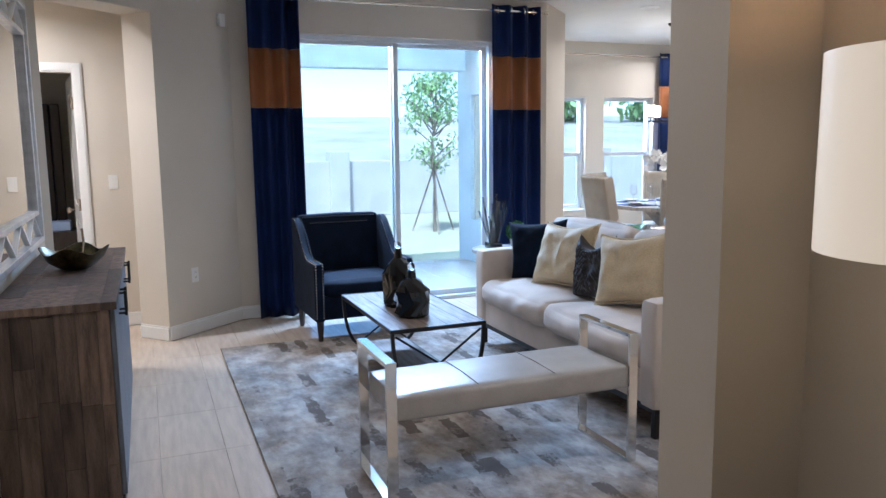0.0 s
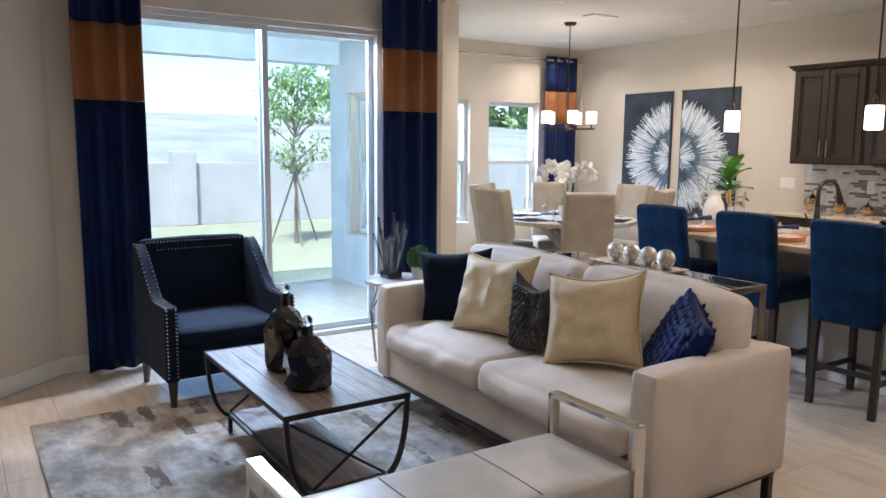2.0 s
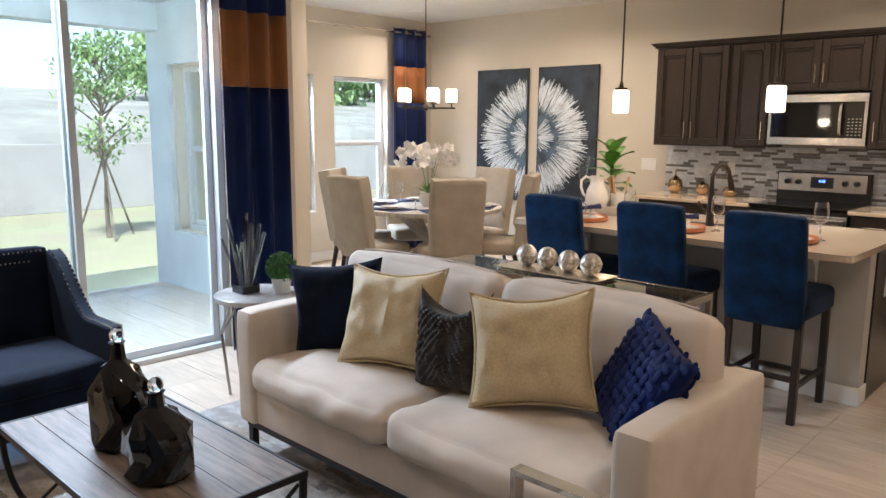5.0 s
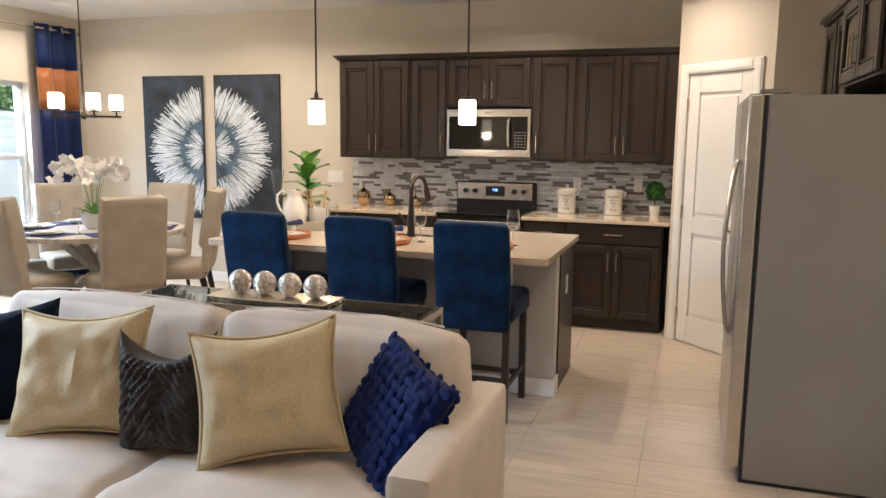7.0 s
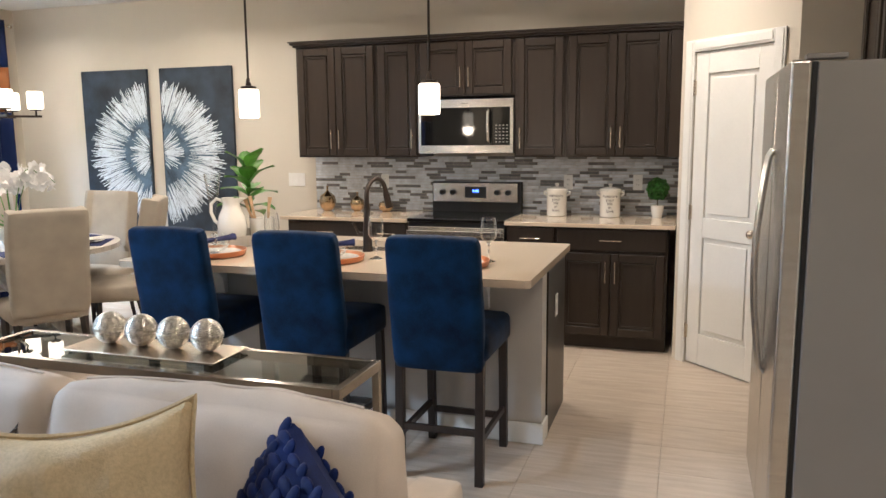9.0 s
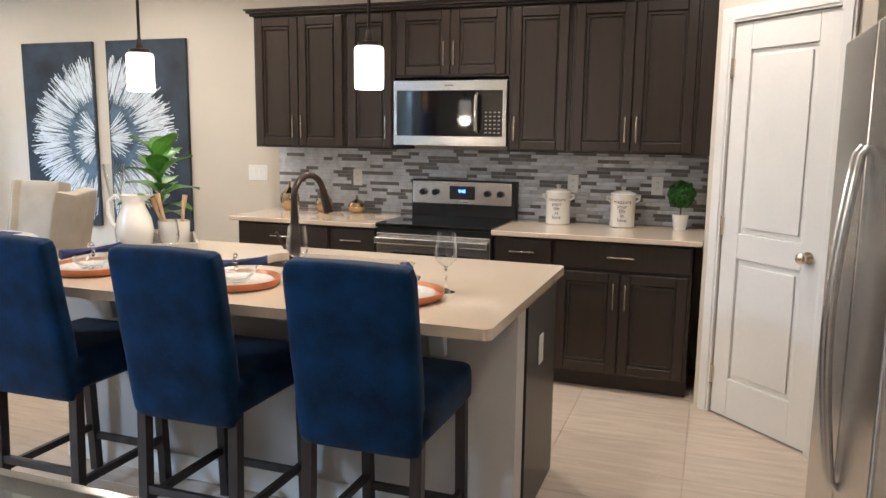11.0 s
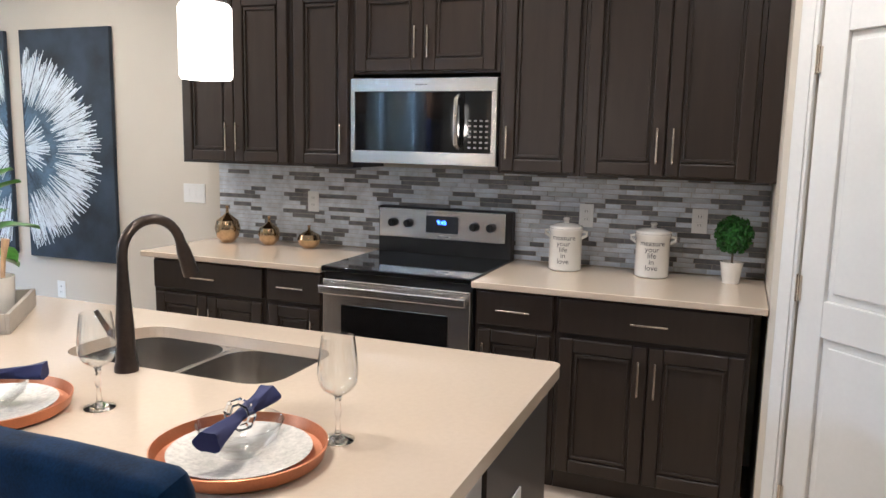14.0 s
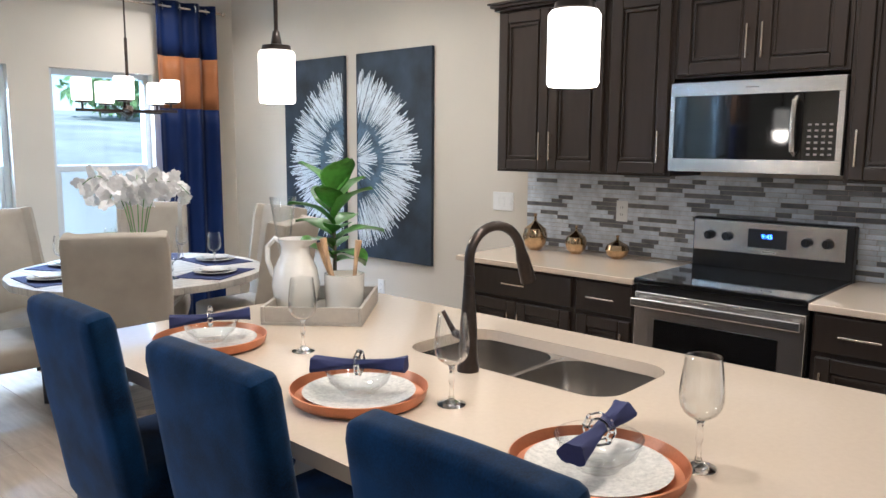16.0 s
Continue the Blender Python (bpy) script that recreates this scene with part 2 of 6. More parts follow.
def rug_material():
    """A distressed rug: soft taupe and grey blotches, worn patches along the weave, a few broken dark strips."""
    m = paint("distressed rug", (0.4, 0.37, 0.33), 0.95, fine=260, bump=0.6)
    n, l = m.node_tree.nodes, m.node_tree.links
    b = n["Principled BSDF"]
    tc, mp, strip = n.new("ShaderNodeTexCoord"), n.new("ShaderNodeMapping"), n.new("ShaderNodeMapping")
    mp.inputs["Scale"].default_value = (1.6, 1, 1)
    strip.inputs["Rotation"].default_value = (0, 0, radians(90))
    l.new(tc.outputs["Object"], mp.inputs[0])

    def cloud(scale, detail, rough, source):
        t = n.new("ShaderNodeTexNoise")
        t.inputs["Scale"].default_value, t.inputs["Detail"].default_value, t.inputs["Roughness"].default_value = scale, detail, rough
        l.new(source, t.inputs[0])
        return t

    blotch, hue, wear, wob = cloud(4.5, 10, 0.7, mp.outputs[0]), cloud(1.5, 4, 0.6, mp.outputs[0]), cloud(3, 10, 0.8, mp.outputs[0]), cloud(14, 3, 0.5, tc.outputs["Object"])
    tones = []
    for stops in (((0.3, (0.12, 0.092, 0.07)), (0.46, (0.25, 0.205, 0.165)), (0.62, (0.42, 0.365, 0.305))), ((0.3, (0.13, 0.12, 0.118)), (0.46, (0.27, 0.255, 0.243)), (0.62, (0.45, 0.43, 0.41)))):
        ramp = n.new("ShaderNodeValToRGB")
        ramp.color_ramp.elements.new(0.46)
        for e, (p, c) in zip(ramp.color_ramp.elements, stops):
            e.position, e.color = p, (*c, 1)
        l.new(blotch.outputs[0], ramp.inputs[0])
        tones.append(ramp)
    pick = n.new("ShaderNodeValToRGB")
    pick.color_ramp.elements[0].position, pick.color_ramp.elements[1].position = 0.42, 0.58
    l.new(hue.outputs[0], pick.inputs[0])
    mix = n.new("ShaderNodeMixRGB")
    l.new(pick.outputs[0], mix.inputs[0]), l.new(tones[0].outputs[0], mix.inputs[1]), l.new(tones[1].outputs[0], mix.inputs[2])
    sc, warp = n.new("ShaderNodeVectorMath"), n.new("ShaderNodeVectorMath")
    sc.operation, warp.operation = "SCALE", "ADD"
    sc.inputs["Scale"].default_value = 0.05
    l.new(wob.outputs["Color"], sc.inputs[0]), l.new(tc.outputs["Object"], warp.inputs[0]), l.new(sc.outputs[0], warp.inputs[1])
    l.new(warp.outputs[0], strip.inputs[0])
    brick = n.new("ShaderNodeTexBrick")
    brick.inputs["Scale"].default_value, brick.inputs["Mortar Size"].default_value, brick.inputs["Row Height"].default_value = 1.8, 0.0, 0.12
    brick.inputs["Color1"].default_value, brick.inputs["Color2"].default_value = (0, 0, 0, 1), (1, 1, 1, 1)
    l.new(strip.outputs[0], brick.inputs[0])
    mul = n.new("ShaderNodeMath")
    mul.operation = "MULTIPLY"
    l.new(brick.outputs["Color"], mul.inputs[0]), l.new(wear.outputs[0], mul.inputs[1])
    for lo, hi, colour, most in ((0.3, 0.42, (0.2, 0.175, 0.155), 0.5), (0.44, 0.48, (0.085, 0.065, 0.05), 0.85)):
        ramp, lay = n.new("ShaderNodeValToRGB"), n.new("ShaderNodeMixRGB")
        ramp.color_ramp.elements[0].position, ramp.color_ramp.elements[1].position = lo, hi
        ramp.color_ramp.elements[1].color = (most, most, most, 1)
        l.new(mul.outputs[0], ramp.inputs[0]), l.new(ramp.outputs[0], lay.inputs[0]), l.new(mix.outputs[0], lay.inputs[1])
        lay.inputs[2].default_value = (*colour, 1)
        mix = lay
    l.new(mix.outputs[0], b.inputs["Base Color"])
    return m


RUG = rug_material()

# ---- mesh tools ----


def box(bm, x0, x1, y0, y1, z0, z1):
    v = [bm.verts.new((x, y, z)) for z in (z0, z1) for y in (y0, y1) for x in (x0, x1)]
    for q in ((0, 2, 3, 1), (4, 5, 7, 6), (0, 1, 5, 4), (2, 6, 7, 3), (0, 4, 6, 2), (1, 3, 7, 5)):
        bm.faces.new([v[i] for i in q])


def rod(bm, a, b, r0, r1=None, seg=10):
    a, b = Vector(a), Vector(b)
    r1 = r0 if r1 is None else r1
    q = (b - a).to_track_quat("Z", "Y")
    rings = []
    for p, r in ((a, r0), (b, r1)):
        rings.append([bm.verts.new(p + q @ Vector((r * math.cos(2 * math.pi * i / seg), r * math.sin(2 * math.pi * i / seg), 0))) for i in range(seg)])
    for i in range(seg):
        j = (i + 1) % seg
        bm.faces.new((rings[0][i], rings[0][j], rings[1][j], rings[1][i]))
    bm.faces.new(rings[0][::-1]), bm.faces.new(rings[1])


def bar(bm, a, b, w, d):
    """A straight square-section bar from a to b."""
    a, b = Vector(a), Vector(b)
    q = (b - a).to_track_quat("Z", "Y")
    rings = [[bm.verts.new(p + q @ Vector((sx * w / 2, sy * d / 2, 0))) for sx, sy in ((-1, -1), (1, -1), (1, 1), (-1, 1))] for p in (a, b)]
    for i in range(4):
        j = (i + 1) % 4
        bm.faces.new((rings[0][i], rings[0][j], rings[1][j], rings[1][i]))
    bm.faces.new(rings[0][::-1]), bm.faces.new(rings[1])


def tube(bm, pts, r, seg=10, radii=None):
    pts = [Vector(p) for p in pts]
    rings = []
    for i, p in enumerate(pts):
        d = (pts[min(i + 1, len(pts) - 1)] - pts[max(i - 1, 0)]).normalized()
        q = d.to_track_quat("Z", "Y")
        rr = radii[i] if radii else r
        rings.append([bm.verts.new(p + q @ Vector((rr * math.cos(2 * math.pi * k / seg), rr * math.sin(2 * math.pi * k / seg), 0))) for k in range(seg)])
    for a, b in zip(rings, rings[1:]):
        off = min(range(seg), key=lambda o: sum((a[k].co - b[(k + o) % seg].co).length for k in range(seg)))
        for k in range(seg):
            j = (k + 1) % seg
            bm.faces.new((a[k], a[j], b[(j + off) % seg], b[(k + off) % seg]))
    bm.faces.new(rings[0][::-1]), bm.faces.new(rings[-1])


def lathe(bm, profile, seg=28, at=(0, 0, 0), lobes=0, depth=0.0):
    rings = []
    for r, z in profile:
        ring = []
        for i in range(seg):
            a = 2 * math.pi * i / seg
            rr = max(r, 0.0004) * (1 - depth * abs(math.sin(lobes * a / 2)) if lobes else 1)
            ring.append(bm.verts.new((at[0] + rr * math.cos(a), at[1] + rr * math.sin(a), at[2] + z)))
        rings.append(ring)
    for a, b in zip(rings, rings[1:]):
        for i in range(seg):
            j = (i + 1) % seg
            bm.faces.new((a[i], a[j], b[j], b[i]))
    bm.faces.new(rings[0][::-1]), bm.faces.new(rings[-1])


def prism(bm, outline, z0, z1):
    lo = [bm.verts.new((x, y, z0)) for x, y in outline]
    hi = [bm.verts.new((x, y, z1)) for x, y in outline]
    k = len(outline)
    for i in range(k):
        j = (i + 1) % k
        bm.faces.new((lo[i], lo[j], hi[j], hi[i]))
    bm.faces.new(lo[::-1]), bm.faces.new(hi)


def put(name, bm, mat, parent=None, bevel=0.0, smooth=False, segments=2):
    bmesh.ops.recalc_face_normals(bm, faces=bm.faces)
    me = bpy.data.meshes.new(name)
    bm.to_mesh(me)
    bm.free()
    me.materials.append(mat)
    ob = new(name, me)
    ob.parent = parent
    if smooth or bevel:
        for p in me.polygons:
            p.use_smooth = True
        me.set_sharp_from_angle(angle=radians(35))
    if bevel:
        mod = ob.modifiers.new("bevel", "BEVEL")
        mod.width, mod.segments, mod.limit_method = bevel, segments, "ANGLE"
        mod.harden_normals = True
    return ob


def block(name, mat, x0, x1, y0, y1, z0, z1, parent=None, bevel=0.0, segments=2):
    bm = bmesh.new()
    box(bm, x0, x1, y0, y1, z0, z1)
    return put(name, bm, mat, parent, bevel, segments=segments)


def thing(name, label, category, x=0, y=0, z=0, rz=0, group="", kind=""):
    ob = new(name)
    ob.empty_display_size = 0.1
    ob.matrix_basis = pose(x, y, z, 0, 0, rz)
    return tagged(ob, label, category, group, kind)


def structure(ob, label=""):
    return tagged(ob, label, kind="structure")


def puff(bm, x0, x1, y0, y1, z0, z1, r=0.05, bulge=0.02, n=14, wrinkle=0.004, seed=0):
    """A soft upholstered block: rounded edges, swollen faces, faint creases."""
    c = Vector(((x0 + x1) / 2, (y0 + y1) / 2, (z0 + z1) / 2))
    h = Vector(((x1 - x0) / 2, (y1 - y0) / 2, (z1 - z0) / 2))
    before = set(bm.verts)
    made = bmesh.ops.create_cube(bm, size=2)["verts"]
    edges = list({e for v in made for e in v.link_edges})
    bmesh.ops.subdivide_edges(bm, edges=edges, cuts=n, use_grid_fill=True)
    made = [v for v in bm.verts if v not in before]
    for v in made:
        u = v.co.copy()
        p = Vector([u[i] * h[i] for i in range(3)])
        inner = Vector([max(-h[i] + r, min(h[i] - r, p[i])) for i in range(3)])
        d = p - inner
        if d.length > 1e-6:
            p = inner + d.normalized() * min(r, d.length if max(abs(d[i]) for i in range(3)) < r * 0.999 else r)
        for i in range(3):
            others = [u[j] for j in range(3) if j != i]
            p[i] += u[i] * bulge * (1 - others[0] ** 2) * (1 - others[1] ** 2)
        w = noise.noise_vector(p * 7 + Vector((seed, 3 * seed, 0))) * wrinkle
        v.co = c + p + w


def pillow(bm, w, h, t, n=22, seed=0, sag=0.0):
    """A scatter cushion standing on its edge in x and z, with pointed corners."""
    sides = []
    for s in (-1, 1):
        grid = []
        for i in range(n + 1):
            row = []
            for j in range(n + 1):
                u, v = 2 * i / n - 1, 2 * j / n - 1
                pinch = 1 - 0.13 * (1 - u * u) * abs(v) ** 3
                pinch2 = 1 - 0.13 * (1 - v * v) * abs(u) ** 3
                k = max(0.0, (1 - u ** 4) * (1 - v ** 4)) ** 0.55
                wr = (noise.noise(Vector((u * 2.5 + seed, v * 2.5, s))) * 0.014 + noise.noise(Vector((u * 7 + seed, v * 3.5 + u * 2, s * 2))) * 0.011) * k
                z = v * h / 2 * pinch - sag * (1 - u * u) * max(0, v) ** 2 * h
                row.append((u * w / 2 * pinch2, s * (t / 2 * k + wr), z))
            grid.append(row)
        sides.append(grid)
    vs = [[[None] * (n + 1) for _ in range(n + 1)] for _ in range(2)]
    for i in range(n + 1):
        for j in range(n + 1):
            rim = i in (0, n) or j in (0, n)
            vs[0][i][j] = bm.verts.new(sides[0][i][j])
            vs[1][i][j] = vs[0][i][j] if rim else bm.verts.new(sides[1][i][j])
    for s in range(2):
        for i in range(n):
            for j in range(n):
                q = (vs[s][i][j], vs[s][i + 1][j], vs[s][i + 1][j + 1], vs[s][i][j + 1])
                bm.faces.new(q if s == 0 else q[::-1])


def wall_run(name, a, b, thick, z0, z1, holes=(), mat=None, label="smooth greige painted wall"):
    """A wall from a to b, its body to the left of that way, with holes (from, to, low, high) along it."""
    a, b = Vector((*a, 0)), Vector((*b, 0))
    length = (b - a).length
    bm = bmesh.new()
    xs = sorted({0.0, length, *[h[0] for h in holes], *[h[1] for h in holes]})
    for x0, x1 in zip(xs, xs[1:]):
        mid = (x0 + x1) / 2
        spans = [(z0, z1)]
        for h in holes:
            if h[0] < mid < h[1]:
                spans = [s for lo, hi in spans for s in ((lo, min(hi, h[2])), (max(lo, h[3]), hi)) if s[1] - s[0] > 1e-4]
        for lo, hi in spans:
            box(bm, x0, x1, 0, thick, lo, hi)
    bmesh.ops.remove_doubles(bm, verts=bm.verts, dist=1e-4)
    ob = put(name, bm, mat or WALL)
    ob.matrix_basis = Matrix.Translation(a) @ Matrix.Rotation(math.atan2(b.y - a.y, b.x - a.x), 4, "Z")
    return structure(ob, label)


def baseboard(a, b):
    """A skirting board from a to b, standing out to the right of that way."""
    a, b = Vector((*a, 0)), Vector((*b, 0))
    bm = bmesh.new()
    length = (b - a).length
    box(bm, 0, length, -0.014, -0.001, 0.003, 0.095)
    box(bm, 0, length, -0.009, -0.001, 0.095, 0.112)
    ob = put("baseboard", bm, WHITE, bevel=0.003)
    ob.matrix_basis = Matrix.Translation(a) @ Matrix.Rotation(math.atan2(b.y - a.y, b.x - a.x), 4, "Z")
    return structure(ob, "white painted baseboard")


# ---- the shell ----
KX, DY, SY, LX, BY = 7.71, 9.45, 7.2, -0.27, 1.94
structure(block("floor", GROUT, -2.2, KX + 0.2, -2.6, DY + 0.2, -0.12, -0.004), "grout bed under greige porcelain floor tiles")
structure(block("ceiling", CEILING, -2.4, KX + 0.25, -2.8, DY + 0.25, CEIL, CEIL + 0.2), "flat white textured ceiling")
# unseen slab added to keep the sun off; its edge sets the lawn's shadow
structure(block("roof", CONCRETE, -4, KX + 2, -6, 9.85, CEIL + 0.25, CEIL + 0.4), "plain unseen slab over the house, added to block the sun")

wall_run("wall_kitchen", (KX, BY - 0.16), (KX, DY + 0.2), -0.2, 0, CEIL)
WIN = ((5.07, 5.87), (6.155, 6.955))
wall_run("wall_dining", (4.2, DY), (KX, DY), 0.2, 0, CEIL, [(a - 4.2, b - 4.2, 0.56, 2.07) for a, b in WIN])
wall_run("wall_nook_side", (4.5, 7.7), (4.5, DY), 0.3, 0, CEIL, [(1.0, 1.63, 0.55, 2.05)])
wall_run("wall_chamfer", (4.0, SY), (4.5, 7.7), 0.2, 0, CEIL)
SL0, SL1, SLT = 1.5, 3.46, 2.41
wall_run("wall_slider", (0.95, SY), (4.0, SY), 0.2, 0, CEIL, [(SL0 - 0.95, SL1 - 0.95, 0, SLT)])
HY, CX = 6.03, 1.05
diag = Vector((CX - LX, SY - HY))
dl = diag.length
wall_run("wall_hall", (LX, HY), (CX, SY), 0.3, 0, CEIL, [(0.06, 0.965, 0, 2.44)])
wall_run("wall_west", (LX, -2.4), (LX, HY), 0.2, 0, CEIL)
wall_run("wall_south", (6.4, BY), (1.31, BY), 0.16, 0, CEIL)
wall_run("wall_pantry_side", (6.40, BY), (6.40, 2.52), -0.12, 0, CEIL)
pd = Vector((7.03 - 6.40, 3.14 - 2.52))
wall_run("wall_pantry", (6.40, 2.52), (7.03, 3.14), -0.12, 0, CEIL, [(0.155, 0.765, 0, 2.05)])
wall_run("wall_pantry_return", (7.03, 3.14), (KX, 3.14), -0.12, 0, CEIL)
wall_run("wall_alcove", (1.53, BY - 0.16), (1.53, -2.4), 0.2, 0, CEIL)
wall_run("wall_entry", (1.73, -2.4), (LX - 0.2, -2.4), 0.2, 0, CEIL)
# the hall beyond the diagonal opening, and the room behind its door
wall_run("wall_hall_end", (-1.9, 7.36), (1.0, 7.36), 0.12, 0, CEIL, [(0.95, 1.77, 0, 2.06)])
wall_run("wall_hall_side", (-1.9, 5.0), (-1.9, 7.36), 0.12, 0, CEIL)
wall_run("wall_hall_back", (LX - 0.2, 5.0), (-1.9, 5.0), -0.12, 0, CEIL)
wall_run("wall_bedroom", (-2.0, 9.2), (0.6, 9.2), 0.12, 0, CEIL, mat=WALL)
wall_run("wall_bedroom_side", (0.6, 9.2), (0.6, 7.48), 0.12, 0, CEIL)
wall_run("wall_bedroom_west", (-2.0, 7.48), (-2.0, 9.2), 0.12, 0, CEIL)

u = diag.normalized()
hall_c = Vector((LX, HY)) + u * 0.965
baseboard(hall_c, (CX, SY))
baseboard((CX, SY), (SL0 - 0.02, SY)), baseboard((SL1 + 0.02, SY), (4.0, SY)), baseboard((4.0, SY), (4.5, 7.7)), baseboard((4.5, 7.7), (4.5, DY))
baseboard((4.5, DY), (KX, DY)), baseboard((KX, DY), (KX, 6.16)), baseboard((LX, -2.4), (LX, HY))
jn = Vector((-u.y, u.x))
baseboard(hall_c + jn * 0.3, hall_c)
baseboard((-0.1, 7.36), (1.0, 7.36))
baseboard((7.03, 3.14), (KX, 3.14)), baseboard(Vector((6.4, 2.52)) + pd.normalized() * 0.835, (7.03, 3.14)), baseboard((6.40, BY), (6.40, 2.52)), baseboard((6.40, 2.52), Vector((6.4, 2.52)) + pd.normalized() * 0.085)
baseboard((1.31, BY - 0.16), (1.31, BY)), baseboard((1.53, BY - 0.16), (1.31, BY - 0.16)), baseboard((1.31, BY), (4.4, BY))


def sash_window(name, x0, x1, z0, z1, y, rz=0, at=None, label="white vinyl single hung window with clear panes"):
    """A single-hung window: frame, two sashes, meeting rail, sill."""
    root = thing(name, label, "window", kind="structure")
    w = x1 - x0
    f = bmesh.new()
    for a, b, c, d in ((0, 0.045, z0, z1), (w - 0.045, w, z0, z1), (0.045, w - 0.045, z0, z0 + 0.045), (0.045, w - 0.045, z1 - 0.045, z1)):
        box(f, a, b, 0.07, 0.15, c, d)
    mid = (z0 + z1) / 2
    box(f, 0.045, w - 0.045, 0.075, 0.125, mid - 0.025, mid + 0.025)
    for a in (0.045, w - 0.075):
        box(f, a, a + 0.03, 0.08, 0.115, z0 + 0.045, mid - 0.025)
    box(f, 0.075, w - 0.075, 0.08, 0.115, z0 + 0.045, z0 + 0.085)
    put("frame", f, VINYL, root, 0.004)
    block("sill", WHITE, 0.002, w - 0.002, -0.02, 0.07, z0 + 0.001, z0 + 0.022, root, 0.004)
    for lo, hi in ((z0 + 0.045, mid - 0.025), (mid + 0.025, z1 - 0.045)):
        p = block("pane", PANE, 0.04, w - 0.04, 0.1, 0.104, lo, hi, root)
        p.visible_shadow = False
    root.matrix_basis = at or pose(x0, y, 0, 0, 0, rz)
    return root


for i, (a, b) in enumerate(WIN):
    sash_window("window_%d" % (i + 1), a, b, 0.56, 2.07, DY)
sash_window("window_3", 0, 0.63, 0.55, 2.05, 0, at=pose(4.5, 8.7, 0, 0, 0, 90) @ pose(0, 0.06, 0))

# sliding patio door
sd = thing("door_1", "closed aluminium sliding glass patio door, white frame", "sliding door", kind="structure")
f = bmesh.new()
for a, b, c, d in ((SL0, SL0 + 0.05, 0, SLT), (SL1 - 0.05, SL1, 0, SLT), (SL0 + 0.05, SL1 - 0.05, SLT - 0.04, SLT), (SL0 + 0.05, SL1 - 0.05, 0.0, 0.035)):
    box(f, a, b, SY + 0.05, SY + 0.17, c, d)
put("frame", f, VINYL, sd, 0.004)
MID = 2.49
for a, b, y in ((SL0 + 0.05, MID + 0.03, SY + 0.07), (MID - 0.03, SL1 - 0.05, SY + 0.115)):
    leaf = bmesh.new()
    for c, d, e, g in ((a, a + 0.045, 0.035, SLT - 0.04), (b - 0.045, b, 0.035, SLT - 0.04), (a + 0.045, b - 0.045, 0.035, 0.085), (a + 0.045, b - 0.045, SLT - 0.075, SLT - 0.04)):
        box(leaf, c, d, y, y + 0.035, e, g)
    lf = put("leaf", leaf, VINYL, sd, 0.003)
    p = block("pane", PANE, a + 0.05, b - 0.05, y + 0.015, y + 0.021, 0.08, SLT - 0.07, lf)
    p.visible_shadow = False


def panel_door(name, label, width, height, at, mat=WHITE, knob=True, swing=0, flip=False):
    """A two-panel door with its casing, hinges and knob; local x runs along the wall and y into the room behind."""
    root = thing(name, label, "door", kind="structure")
    c = bmesh.new()
    for a, b, lo, hi in ((-0.075, 0, 0, height + 0.075), (width, width + 0.075, 0, height + 0.075), (0, width, height, height + 0.075)):
        box(c, a, b, -0.016, -0.001, lo, hi)
        box(c, a + 0.012, b - 0.012, -0.022, -0.016, lo + (0.012 if lo else 0), hi - 0.012)
    put("casing", c, WHITE, root, 0.004)
    d = bmesh.new()
    dw = width - 0.012
    st, zs = 0.105, ((0.22, 0.86), (0.99, height - 0.14))
    box(d, 0.006, 0.006 + st, 0.0, 0.035, 0.01, height - 0.004)
    box(d, 0.006 + dw - st, 0.006 + dw, 0.0, 0.035, 0.01, height - 0.004)
    for lo, hi in ((0.01, zs[0][0]), (zs[0][1], zs[1][0]), (zs[1][1], height - 0.004)):
        box(d, 0.006 + st, 0.006 + dw - st, 0.0, 0.035, lo, hi)
    slab = put("leaf", d, mat, root, 0.004)
    for lo, hi in zs:
        q = bmesh.new()
        box(q, 0.006 + st, 0.006 + dw - st, 0.014, 0.03, lo, hi)
        box(q, 0.006 + st + 0.03, 0.006 + dw - st - 0.03, 0.004, 0.014, lo + 0.03, hi - 0.03)
        put("panel", q, mat, slab, 0.01, segments=3)
    hx, kx = (0.0, width - 0.07) if flip else (dw, 0.07)
    hg = bmesh.new()
    for z in (0.22, 1.02, 1.82):
        box(hg, hx - 0.004, hx + 0.016, -0.012, 0.001, z - 0.045, z + 0.045)
        rod(hg, (hx + 0.008, -0.014, z - 0.05), (hx + 0.008, -0.014, z + 0.05), 0.006)
    put("hinge", hg, NICKEL, slab)
    if knob:
        k = bmesh.new()
        rod(k, (kx, 0, 0.93), (kx, -0.008, 0.93), 0.03, seg=20)
        rod(k, (kx, -0.008, 0.93), (kx, -0.04, 0.93), 0.011)
        kb = put("knob", k, NICKEL, slab, 0.002)
        s = bmesh.new()
        bmesh.ops.create_uvsphere(s, u_segments=18, v_segments=12, radius=0.028, matrix=Matrix.Translation((kx, -0.052, 0.93)) @ Matrix.Diagonal((1, 0.75, 1, 1)))
        put("knob", s, NICKEL, slab, smooth=True)
    root.matrix_basis = at
    if swing:
        slab.matrix_basis = Matrix.Translation((width, 0, 0)) @ Matrix.Rotation(radians(swing), 4, "Z") @ Matrix.Translation((-width, 0, 0))
    return root


